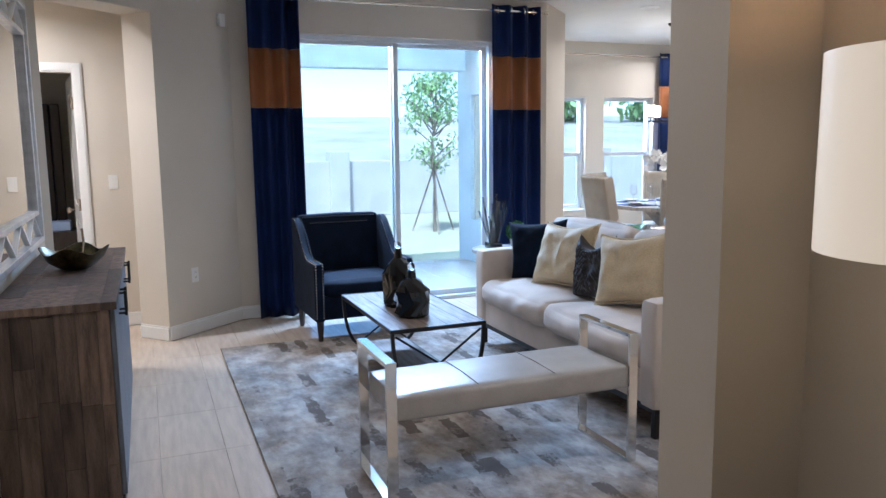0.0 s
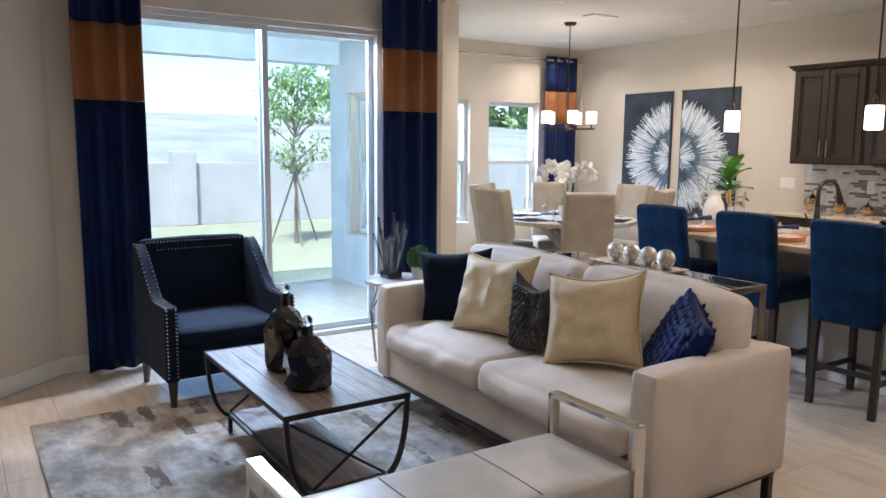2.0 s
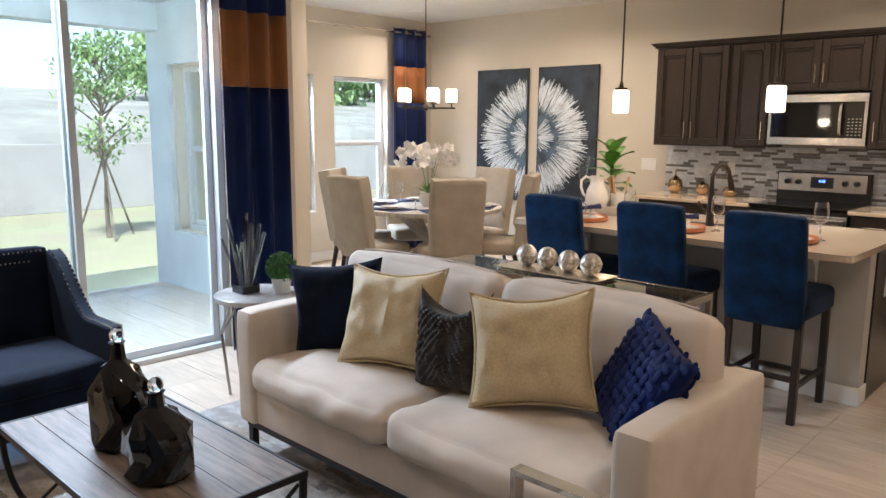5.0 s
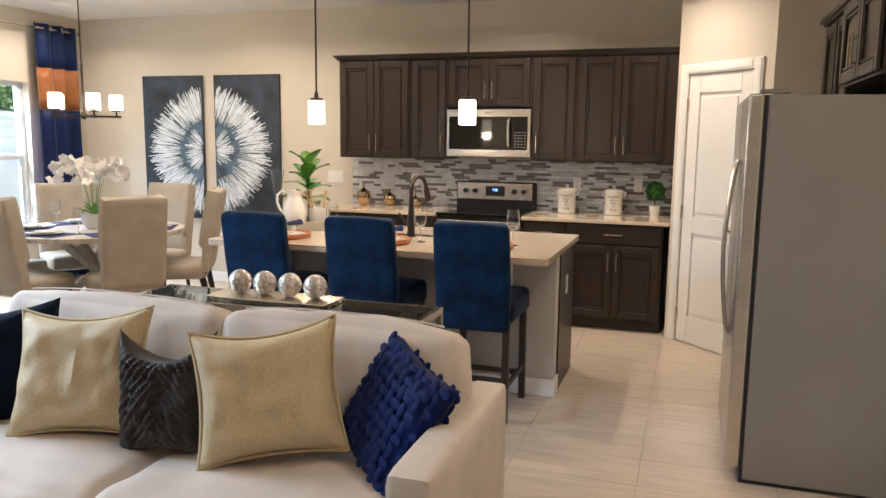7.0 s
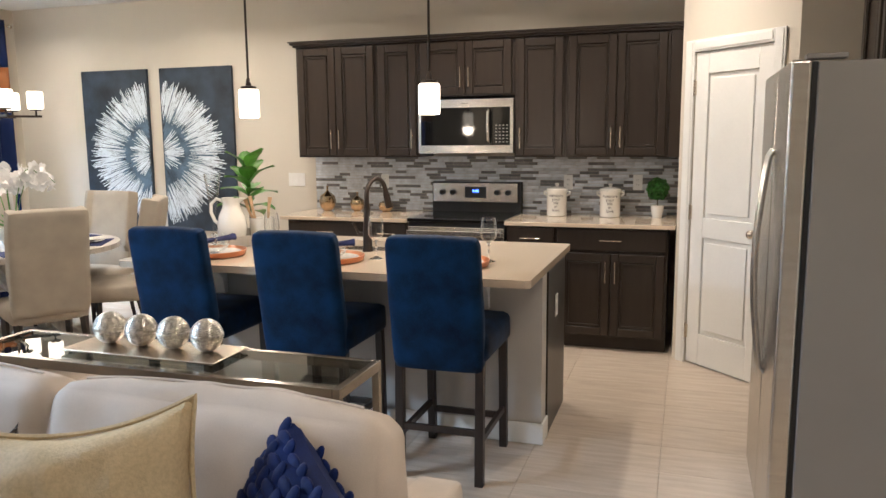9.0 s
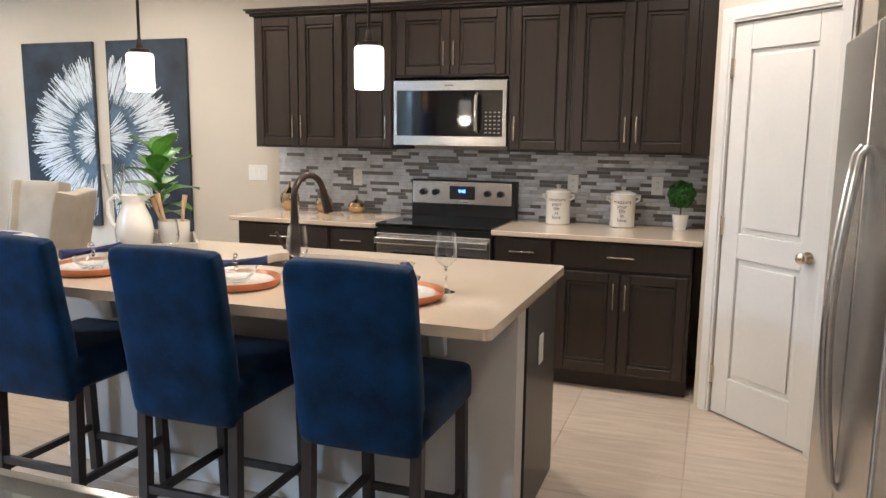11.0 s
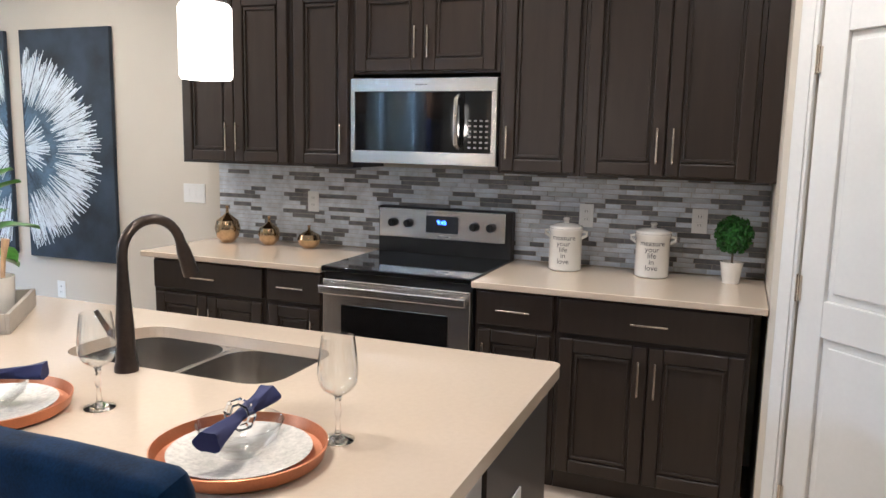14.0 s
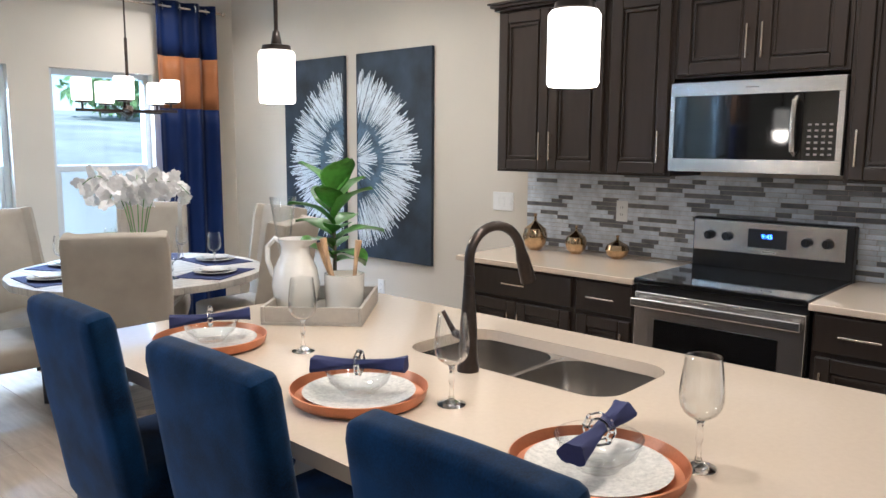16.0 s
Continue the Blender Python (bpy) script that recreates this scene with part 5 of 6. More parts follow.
wg = wine_glass(0.215, pose(5.24, 5.18, 0.916))
tagged(wg, "empty clear stemmed wine glass", "wine glass", "wine glasses")
for x, y, z in ((5.2, 4.563, 0.916), (5.26, 3.995, 0.916)):
    copy_thing(wg, pose(x, y, z))
mat_ob = None
for k in range(6):
    a = radians(239 + 60 * k)
    px, py = dt[0] + 0.5 * math.cos(a), dt[1] + 0.5 * math.sin(a)
    if mat_ob is None:
        mat_ob = block("placemat", NAPKIN, -0.2, 0.2, -0.15, 0.15, 0, 0.004, bevel=0.001)
        tagged(mat_ob, "navy woven placemat on the dining table", "placemat", "placemats on the dining table")
        mat_ob.matrix_basis = pose(px, py, 0.7605, 0, 0, math.degrees(a) - 90)
        bm = bmesh.new()
        lathe(bm, [(0, 0), (0.07, 0), (0.125, 0.014), (0.125, 0.018), (0.068, 0.006), (0, 0.006)], 32)
        lathe(bm, [(0, 0.008), (0.05, 0.008), (0.09, 0.024), (0.09, 0.028), (0.048, 0.014), (0, 0.014)], 28)
        dish = tagged(put("dinner_plate", bm, CERAMIC, smooth=True), "white dinner and salad plates, stacked", "plate", "plates on the dining table")
        dish.matrix_basis = pose(px, py, 0.765)
    else:
        copy_thing(mat_ob, pose(px, py, 0.7605, 0, 0, math.degrees(a) - 90))
        copy_thing(dish, pose(px, py, 0.765))
    copy_thing(wg, pose(dt[0] + 0.43 * math.cos(a + 0.5), dt[1] + 0.43 * math.sin(a + 0.5), 0.761))

orch = thing("orchid", "white orchids in a white ceramic bowl", "flowers", *dt, 0.7605)
bm = bmesh.new()
lathe(bm, [(0, 0), (0.06, 0), (0.1, 0.05), (0.105, 0.13), (0.098, 0.13), (0.09, 0.11), (0, 0.11)], 30)
put("pot", bm, CERAMIC, orch, smooth=True)
rng = random.Random(12)
stems, petals, green = bmesh.new(), bmesh.new(), bmesh.new()
for k in range(7):
    a = k * 0.9 + 0.2
    top = Vector((0.10 * math.cos(a), 0.10 * math.sin(a), 0.60))
    tip = Vector((0.30 * math.cos(a), 0.30 * math.sin(a), 0.45 + 0.06 * (k % 2)))
    pts = [Vector((0.02 * math.cos(a), 0.02 * math.sin(a), 0.1))]
    for q in range(1, 9):
        s = q / 8
        pts.append((1 - s) ** 2 * pts[0] + 2 * s * (1 - s) * (top + Vector((0, 0, 0.12))) + s * s * tip)
    tube(stems, pts, 0.003, 6)
    for q in range(3, 9):
        for e in range(3):
            c = pts[q] + Vector((rng.uniform(-0.04, 0.04), rng.uniform(-0.04, 0.04), rng.uniform(-0.05, 0.03)))
            face = Euler((rng.uniform(0.6, 1.8), 0, rng.uniform(0, 6.28))).to_matrix()
            for w in range(5):
                b = w * 2 * math.pi / 5
                R2 = face @ Euler((0, 0, b)).to_matrix()
                petals.faces.new([petals.verts.new(c + R2 @ Vector(v)) for v in ((0, 0, 0), (0.014, 0.015, 0.004), (0.03, 0.02, 0.008), (0.043, 0.012, 0.006), (0.046, 0, 0.003), (0.043, -0.012, 0.006), (0.03, -0.02, 0.008), (0.014, -0.015, 0.004))])
for k in range(8):
    a = k * 0.8
    R2 = Euler((0, -0.5 - 0.2 * (k % 3), a)).to_matrix()
    green.faces.new([green.verts.new(Vector((0, 0, 0.115)) + R2 @ Vector(v)) for v in ((0, 0, 0), (0.07, 0.025, 0.01), (0.16, 0, -0.01), (0.07, -0.025, 0.01))])
put("stem", stems, LEAF, orch), tagged(put("blossom", petals, PETAL, orch), kind="stuff"), put("leaves", green, LEAF, orch)


def burst_art(y0, y1, centre_y, seed, label):
    root = thing("canvas_art", label, "painting", KX, (y0 + y1) / 2, 0.68, group="pair of burst canvases")
    w, h = (y1 - y0) / 2, 1.495
    block("canvas", CANVAS, -0.03, -0.002, -w, w, 0, h, root, 0.003)
    ground = bmesh.new()
    rng = random.Random(seed)
    bm = bmesh.new()
    cy, cz0 = centre_y - (y0 + y1) / 2, 0.72
    for k in range(3700):
        a = rng.uniform(0, 2 * math.pi)
        wash = k < 1500
        if wash:
            r0 = rng.uniform(0.06, 0.5)
            r1 = r0 + rng.uniform(0.1, 0.24)
        elif k % 5 == 0:
            r0, r1 = rng.uniform(0.08, 0.14), rng.uniform(0.17, 0.31)
        else:
            r0 = rng.uniform(0.35, 0.62)
            r1 = min(rng.uniform(0.62, 0.79), r0 + rng.uniform(0.12, 0.32))
        if r1 > 0.32:
            fade = 1 - 0.12 * abs(math.sin(a))
            r0, r1 = r0 * fade, r1 * fade
        a2 = a + rng.uniform(-0.02, 0.02)
        p, q = Vector((0, cy + r0 * math.cos(a), cz0 + r0 * math.sin(a))), Vector((0, cy + r1 * math.cos(a2), cz0 + r1 * math.sin(a2)))
        if not (-w + 0.008 < p.y < w - 0.008 and -w + 0.008 < q.y < w - 0.008 and 0.02 < q.z < h - 0.02):
            continue
        d = (q - p).normalized()
        n = Vector((0, -d.z, d.y)) * (rng.uniform(0.008, 0.016) if wash else rng.uniform(0.0016, 0.0046))
        xo = -0.0303 - rng.uniform(0, 0.0007) if wash else -0.0314 - rng.uniform(0, 0.0015)
        layer = ground if wash else bm
        vs = [layer.verts.new(v + Vector((xo, 0, 0))) for v in (p - n * 0.5, q - n, q + n, p + n * 0.5)]
        layer.faces.new(vs)
    tagged(put("wash", ground, BLUEWASH, root), "steel blue brushed ground", kind="stuff")
    tagged(put("strokes", bm, SILVERPAINT, root), kind="stuff")


burst_art(7.895, 8.645, 7.83, 4, "dark slate canvas with half of a white painted burst")
burst_art(6.985, 7.755, 7.83, 5, "dark slate canvas with the other half of a white burst")

# ---- kitchen ----


def shaker(bm_frame, bm_panel, y0, y1, z0, z1, x, rail=0.058):
    """A raised-panel cabinet front at the plane x that faces -x."""
    box(bm_frame, x, x + 0.02, y0, y0 + rail, z0, z1), box(bm_frame, x, x + 0.02, y1 - rail, y1, z0, z1)
    box(bm_frame, x, x + 0.02, y0 + rail, y1 - rail, z0, z0 + rail), box(bm_frame, x, x + 0.02, y0 + rail, y1 - rail, z1 - rail, z1)
    box(bm_panel, x + 0.014, x + 0.019, y0 + rail, y1 - rail, z0 + rail, z1 - rail)
    if y1 - y0 > 0.2 and z1 - z0 > 0.2:
        box(bm_panel, x + 0.003, x + 0.014, y0 + rail + 0.012, y1 - rail - 0.012, z0 + rail + 0.006, z0 + rail + 0.02), box(bm_panel, x + 0.003, x + 0.014, y0 + rail + 0.012, y1 - rail - 0.012, z1 - rail - 0.02, z1 - rail - 0.006)
        box(bm_panel, x + 0.003, x + 0.014, y0 + rail + 0.012, y0 + rail + 0.02, z0 + rail + 0.02, z1 - rail - 0.02), box(bm_panel, x + 0.003, x + 0.014, y1 - rail - 0.02, y1 - rail - 0.012, z0 + rail + 0.02, z1 - rail - 0.02)


def pull(bm, x, y, z, length, upright):
    d = Vector((0, 0, length / 2)) if upright else Vector((0, length / 2, 0))
    c = Vector((x - 0.028, y, z))
    bar(bm, c - d, c + d, 0.012, 0.008)
    for s in (-0.75, 0.75):
        bar(bm, c + d * s, c + d * s + Vector((0.028, 0, 0)), 0.008, 0.008)


def cabinet(name, label, y0, y1, z0, z1, xf, xb, doors, drawer=0.0, handle_at="low", handle_side=None, group=""):
    root = thing(name, label, "cabinet", xf, (y0 + y1) / 2, 0, group=group)
    oy = -(y0 + y1) / 2
    toe = 0.1 if z0 < 0.05 else 0
    bm = bmesh.new()
    box(bm, 0.022, xb - xf, y0 + oy + 0.0005, y1 + oy - 0.0005, z0 + toe, z1)
    if toe:
        box(bm, 0.075, xb - xf, y0 + oy + 0.001, y1 + oy - 0.001, 0.003, toe)
    put("body", bm, ESPRESSO, root, 0.002)
    top = z1 - 0.012
    if drawer:
        f, p = bmesh.new(), bmesh.new()
        box(f, 0.0, 0.02, y0 + oy + 0.012, y1 + oy - 0.012, top - drawer, top)
        d = put("drawer", f, ESPRESSO, root, 0.007, segments=3)
        p.free()
        h = bmesh.new()
        pull(h, 0, 0, top - drawer / 2, 0.15, False)
        put("handle", h, NICKEL, d, 0.002)
        top -= drawer + 0.02
    w = (y1 - y0 - 0.02) / doors
    for k in range(doors):
        a, b = y0 + oy + 0.01 + k * w + (0.01 if k == 0 else 0.003), y0 + oy + 0.01 + (k + 1) * w - (0.01 if k == doors - 1 else 0.003)
        f, p = bmesh.new(), bmesh.new()
        shaker(f, p, a, b, z0 + toe + 0.012, top, 0.0)
        d = put("door", f, ESPRESSO, root, 0.007, segments=3)
        put("panel", p, ESPRESSO, d, 0.004, segments=3)
        side = handle_side if handle_side is not None else (1 if k == 0 else -1)
        if doors == 2:
            side = 1 if k == 0 else -1
        hy = b - 0.03 if side > 0 else a + 0.03
        h = bmesh.new()
        hz = z0 + 0.012 + 0.13 if handle_at == "low" else top - 0.13
        pull(h, 0, hy, hz, 0.15, True)
        put("handle", h, NICKEL, d, 0.002)
    return root


UF = 7.335
ug = "espresso wall cabinets"
cabinet("wall_cabinet", "espresso raised-panel double wall cabinet with nickel pulls", 5.448, 6.155, 1.37, 2.25, UF, KX - 0.001, 2, group=ug)
cabinet("wall_cabinet", "espresso raised-panel single wall cabinet with nickel pull", 5.095, 5.447, 1.37, 2.25, UF, KX - 0.001, 1, handle_side=-1, group=ug)
cabinet("wall_cabinet", "espresso double cabinet above the microwave", 4.335, 5.094, 1.83, 2.25, UF, KX - 0.001, 2, group=ug)
cabinet("wall_cabinet", "espresso raised-panel single wall cabinet beside the microwave", 3.95, 4.334, 1.37, 2.25, UF, KX - 0.001, 1, handle_side=1, group=ug)
cabinet("wall_cabinet", "espresso raised-panel double wall cabinet near the pantry", 3.222, 3.949, 1.37, 2.25, UF, KX - 0.001, 2, group=ug)
structure(block("trim", ESPRESSO, UF + 0.01, KX - 0.001, 3.142, 3.221, 1.37, 2.25), "espresso filler strip")
bm = bmesh.new()
box(bm, UF - 0.012, KX - 0.001, 3.142, 6.167, 2.251, 2.268), box(bm, UF - 0.03, KX - 0.001, 3.142, 6.185, 2.268, 2.285), box(bm, UF - 0.042, KX - 0.001, 3.142, 6.197, 2.285, 2.295)
structure(put("trim", bm, ESPRESSO, bevel=0.003), "espresso crown moulding")

CF, CZ = 7.045, 0.885
bg = "espresso base cabinets"
cabinet("base_cabinet", "espresso base cabinet with a drawer and two doors", 5.42, 6.12, 0, CZ, CF, KX - 0.001, 2, 0.15, "high", group=bg)
cabinet("base_cabinet", "espresso base cabinet with a drawer and one door", 5.09, 5.419, 0, CZ, CF, KX - 0.001, 1, 0.15, "high", -1, group=bg)
cabinet("base_cabinet", "espresso base cabinet with one drawer beside the range", 3.962, 4.325, 0, CZ, CF, KX - 0.001, 1, 0.15, "high", 1, group=bg)
cabinet("base_cabinet", "espresso base cabinet with wide drawer and two doors", 3.19, 3.961, 0, CZ, CF, KX - 0.001, 2, 0.15, "high", group=bg)
for y0, y1 in ((5.088, 6.165), (3.143, 4.332)):
    tagged(block("countertop", QUARTZ, 7.015, KX - 0.001, y0, y1, CZ + 0.001, 0.915, bevel=0.005), "polished cream quartz countertop", "countertop")

# range
rg = thing("range", "stainless steel electric range with black glass cooktop", "range", 7.03, 4.71, 0)
hw = 0.375
block("body", BLACK_METAL, 0.03, 0.66, -hw, hw, 0.02, 0.895, rg, 0.004)
block("cooktop", BLACK_GLASS, -0.005, 0.60, -hw - 0.002, hw + 0.002, 0.896, 0.922, rg, 0.006)
block("oven_door", STEEL, 0.0, 0.03, -hw + 0.004, hw - 0.004, 0.24, 0.862, rg, 0.006)
block("drawer", STEEL, 0.004, 0.03, -hw + 0.004, hw - 0.004, 0.06, 0.232, rg, 0.006)
bm = bmesh.new()
puff(bm, -0.006, 0.004, -0.27, 0.27, 0.38, 0.745, 0.004, 0, 6, 0)
put("oven_window", bm, BLACK_GLASS, rg, 0.0)
bm = bmesh.new()
box(bm, -0.055, -0.03, -hw + 0.01, hw - 0.01, 0.80, 0.84)
for y in (-0.33, 0.33):
    box(bm, -0.03, 0.0, y - 0.015, y + 0.015, 0.805, 0.835)
put("handle", bm, STEEL, rg, 0.006)
bm = bmesh.new()
prism(bm, [(0.60, -hw), (0.66, -hw), (0.66, hw), (0.60, hw)], 0.90, 1.165)
put("back_guard", bm, BLACK_METAL, rg, 0.008)
bp = block("control_panel", STEEL, 0.585, 0.60, -hw + 0.03, hw - 0.012, 1.0, 1.155, rg, 0.004)
block("display", DARKPLASTIC, 0.581, 0.585, -0.09, 0.09, 1.035, 1.125, rg, 0.002)
block("brand_plate", FRIDGE, 0.5835, 0.585, -0.04, 0.02, 1.012, 1.02, rg)
for y in (-0.27, -0.18, 0.19, 0.28):
    bm = bmesh.new()
    rod(bm, (0.585, y, 1.08), (0.555, y, 1.08), 0.024, 0.02, 24)
    box(bm, 0.548, 0.556, y - 0.005, y + 0.005, 1.06, 1.10)
    put("knob", bm, DARKPLASTIC, rg, 0.002)


def words(text, size, at, mat, parent, name="lettering", depth=0.0004):
    """Flat lettering as a mesh."""
    cu = bpy.data.curves.new(name, "FONT")
    cu.body, cu.size, cu.extrude, cu.align_x, cu.align_y, cu.resolution_u = text, size, depth, "CENTER", "CENTER", 3
    tmp = bpy.data.objects.new(name, cu)
    scene.collection.objects.link(tmp)
    dg = bpy.context.evaluated_depsgraph_get()
    me = bpy.data.meshes.new_from_object(tmp.evaluated_get(dg))
    bpy.data.objects.remove(tmp)
    me.materials.clear()
    me.materials.append(mat)
    ob = new(name, me)
    ob.parent, ob.matrix_basis = parent, at
    return ob


FACING = Matrix(((0, 0, -1, 0), (-1, 0, 0, 0), (0, 1, 0, 0), (0, 0, 0, 1)))
words("9:45", 0.03, Matrix.Translation((0.5802, 0.0, 1.09)) @ FACING, CLOCK_BLUE, rg, "clock")

# microwave
mw = thing("microwave", "stainless steel over-the-range microwave with black glass", "microwave", 7.325, 4.715, 1.40)
block("body", DARKPLASTIC, 0.03, KX - 7.327, -0.378, 0.378, 0.0, 0.41, mw, 0.004)
bm = bmesh.new()
box(bm, 0, 0.03, -0.378, 0.378, 0.345, 0.408), box(bm, 0, 0.03, -0.378, 0.378, 0.0, 0.06), box(bm, 0, 0.03, 0.355, 0.378, 0.06, 0.345), box(bm, 0, 0.03, -0.378, -0.352, 0.06, 0.345)
put("front", bm, STEEL, mw, 0.002)
block("window", BLACK_GLASS, 0.005, 0.03, -0.215, 0.355, 0.06, 0.345, mw)
block("control_panel", BLACK_GLASS, 0.007, 0.03, -0.352, -0.217, 0.06, 0.345, mw)
bm = bmesh.new()
tube(bm, [(0.005, -0.19, 0.085), (-0.03, -0.19, 0.10), (-0.042, -0.19, 0.2), (-0.03, -0.19, 0.31), (0.005, -0.19, 0.325)], 0.012, 12)
put("handle", bm, STEEL, mw, smooth=True)
bm = bmesh.new()
for r in range(6):
    for c in range(4):
        y, z = -0.245 - 0.028 * c, 0.085 + 0.025 * r
        box(bm, 0.0062, 0.0072, y - 0.007, y + 0.007, z - 0.004, z + 0.004)
put("keypad", bm, FRIDGE, mw)
block("brand_plate", FRIDGE, -0.001, 0.0, -0.03, 0.03, 0.374, 0.38, mw)

# canisters, vases, topiary
GZ = 0.9155
for i, (x, y, ht) in enumerate(((7.52, 4.034, 0.2), (7.53, 3.631, 0.2))):
    cn = thing("canister", "white ceramic canister with lid, lettered measure your life in love", "canister", x, y, GZ, group="lettered canisters on the counter")
    bm = bmesh.new()
    lathe(bm, [(0, 0), (0.07, 0), (0.077, 0.006), (0.077, ht - 0.02), (0.082, ht - 0.012), (0.082, ht), (0, ht)], 40)
    put("body", bm, CERAMIC, cn, smooth=True)
    bm = bmesh.new()
    lathe(bm, [(0, ht), (0.08, ht + 0.001), (0.078, ht + 0.012), (0.045, ht + 0.024), (0.014, ht + 0.026), (0.011, ht + 0.034), (0.018, ht + 0.044), (0.012, ht + 0.052), (0, ht + 0.054)], 36)
    put("lid", bm, CERAMIC, cn, smooth=True)
    for s in (-1, 1):
        bm = bmesh.new()
        tube(bm, [(0, s * 0.074, ht - 0.045), (0, s * 0.098, ht - 0.03), (0, s * 0.1, ht - 0.015), (0, s * 0.078, ht - 0.012)], 0.008)
        put("handle", bm, CERAMIC, cn, smooth=True)
    for k, wd_ in enumerate(("measure", "your", "life", "in", "love")):
        wt = words(wd_, 0.034, Matrix.Rotation(radians(4), 4, "Z") @ Matrix.Translation((-0.0778, 0.0, 0.16 - 0.028 * k)) @ FACING, INK, cn)
        for v in wt.data.vertices:
            a = v.co.x / 0.0775
            v.co.x, v.co.z = 0.0775 * math.sin(a), v.co.z - 0.0775 * (1 - math.cos(a))
for x, y, r, hgt in ((7.50, 5.98, 0.072, 0.21), (7.53, 5.72, 0.062, 0.16), (7.53, 5.46, 0.064, 0.125)):
    bm = bmesh.new()
    lathe(bm, [(0, 0), (r * 0.45, 0), (r * 0.85, hgt * 0.16), (r, hgt * 0.38), (r * 0.85, hgt * 0.6), (r * 0.3, hgt * 0.74), (r * 0.13, hgt * 0.8), (r * 0.1, hgt * 0.92), (r * 0.16, hgt), (0, hgt)], 32)
    v_ = put("gold_vase", bm, GOLD, smooth=True)
    v_.location = (x, y, GZ)
    tagged(v_, "mirror-gold glazed bottle vase on the counter", "vase", "gold vases on the counter")
topiary(7.53, 3.287, GZ, 0.078, 0.215, 0.095, "boxwood ball topiary in a white pot", 6)
plate("outlet", KX - 0.012, 5.532, 1.157, -90, "outlet", label="white outlet on the mosaic backsplash")
plate("outlet", KX - 0.012, 3.974, 1.164, -90, "outlet", label="white outlet on the mosaic backsplash")
plate("outlet", KX - 0.012, 3.442, 1.167, -90, "outlet", label="white outlet on the mosaic backsplash")

# island
isl = thing("kitchen_island", "grey island with cream quartz top, dark end panels and steel sink", "kitchen island", 0, 0, 0)
ix0, ix1, iy0, iy1 = 4.815, 5.99, 3.70, 5.83
sk = (5.47, 5.83, 4.31, 5.01)
def rounded(x0, x1, y0, y1, side, r=0.03):
    """An outline with its two corners on one side in x rounded."""
    pts = []
    for cx, cy, a0 in ((x1, y1, 0), (x0, y1, 90), (x0, y0, 180), (x1, y0, 270)):
        if (cx == x0) == (side < 0):
            ox, oy = (cx + r if cx == x0 else cx - r), (cy + r if cy == y0 else cy - r)
            pts += [(ox + r * math.cos(radians(a0 + 15 * q)), oy + r * math.sin(radians(a0 + 15 * q))) for q in range(7)]
        else:
            pts.append((cx, cy))
    return pts


bm = bmesh.new()
prism(bm, rounded(ix0, sk[0], iy0, iy1, -1), 0.88, 0.915), prism(bm, rounded(sk[1], ix1, iy0, iy1, 1), 0.88, 0.915)
box(bm, sk[0], sk[1], iy0, sk[2], 0.88, 0.915), box(bm, sk[0], sk[1], sk[3], iy1, 0.88, 0.915)
for cx, cy, sx, sy in ((sk[0], sk[2], 1, 1), (sk[1], sk[2], -1, 1), (sk[1], sk[3], -1, -1), (sk[0], sk[3], 1, -1)):
    r = 0.085
    prism(bm, [(cx, cy)] + [(cx + sx * r * (1 - math.sin(radians(15 * q))), cy + sy * r * (1 - math.cos(radians(15 * q)))) for q in range(7)], 0.88, 0.915)
bmesh.ops.remove_doubles(bm, verts=bm.verts, dist=1e-5)
put("countertop", bm, QUARTZ, isl, 0.0)
block("pony_wall", paint("grey painted island wall", (0.5, 0.47, 0.43), 0.7, vary=0.02, bump=0.1), 5.275, 5.39, iy0 + 0.03, iy1 - 0.03, 0.0, 0.879, isl)
bm = bmesh.new()
box(bm, 5.262, 5.274, iy0 + 0.018, iy1 - 0.018, 0.003, 0.11), box(bm, 5.274, 5.40, iy0 + 0.018, iy0 + 0.029, 0.003, 0.11)
put("baseboard", bm, WHITE, isl, 0.003)
bm = bmesh.new()
box(bm, 5.391, 5.93, iy0 + 0.04, sk[2] - 0.02, 0.1, 0.879), box(bm, 5.391, 5.93, sk[3] + 0.02, iy1 - 0.04, 0.1, 0.879)
box(bm, 5.391, 5.93, sk[2] - 0.02, sk[3] + 0.02, 0.1, 0.62), box(bm, 5.45, 5.87, iy0 + 0.05, iy1 - 0.05, 0.0, 0.1)
box(bm, 5.391, 5.44, sk[2] - 0.02, sk[3] + 0.02, 0.62, 0.879), box(bm, 5.86, 5.93, sk[2] - 0.02, sk[3] + 0.02, 0.62, 0.879)
put("body", bm, ESPRESSO, isl, 0.002)
block("end_panel", ESPRESSO, 5.40, 5.93, iy0 + 0.022, iy0 + 0.039, 0.003, 0.879, isl, 0.002)
sink = bmesh.new()
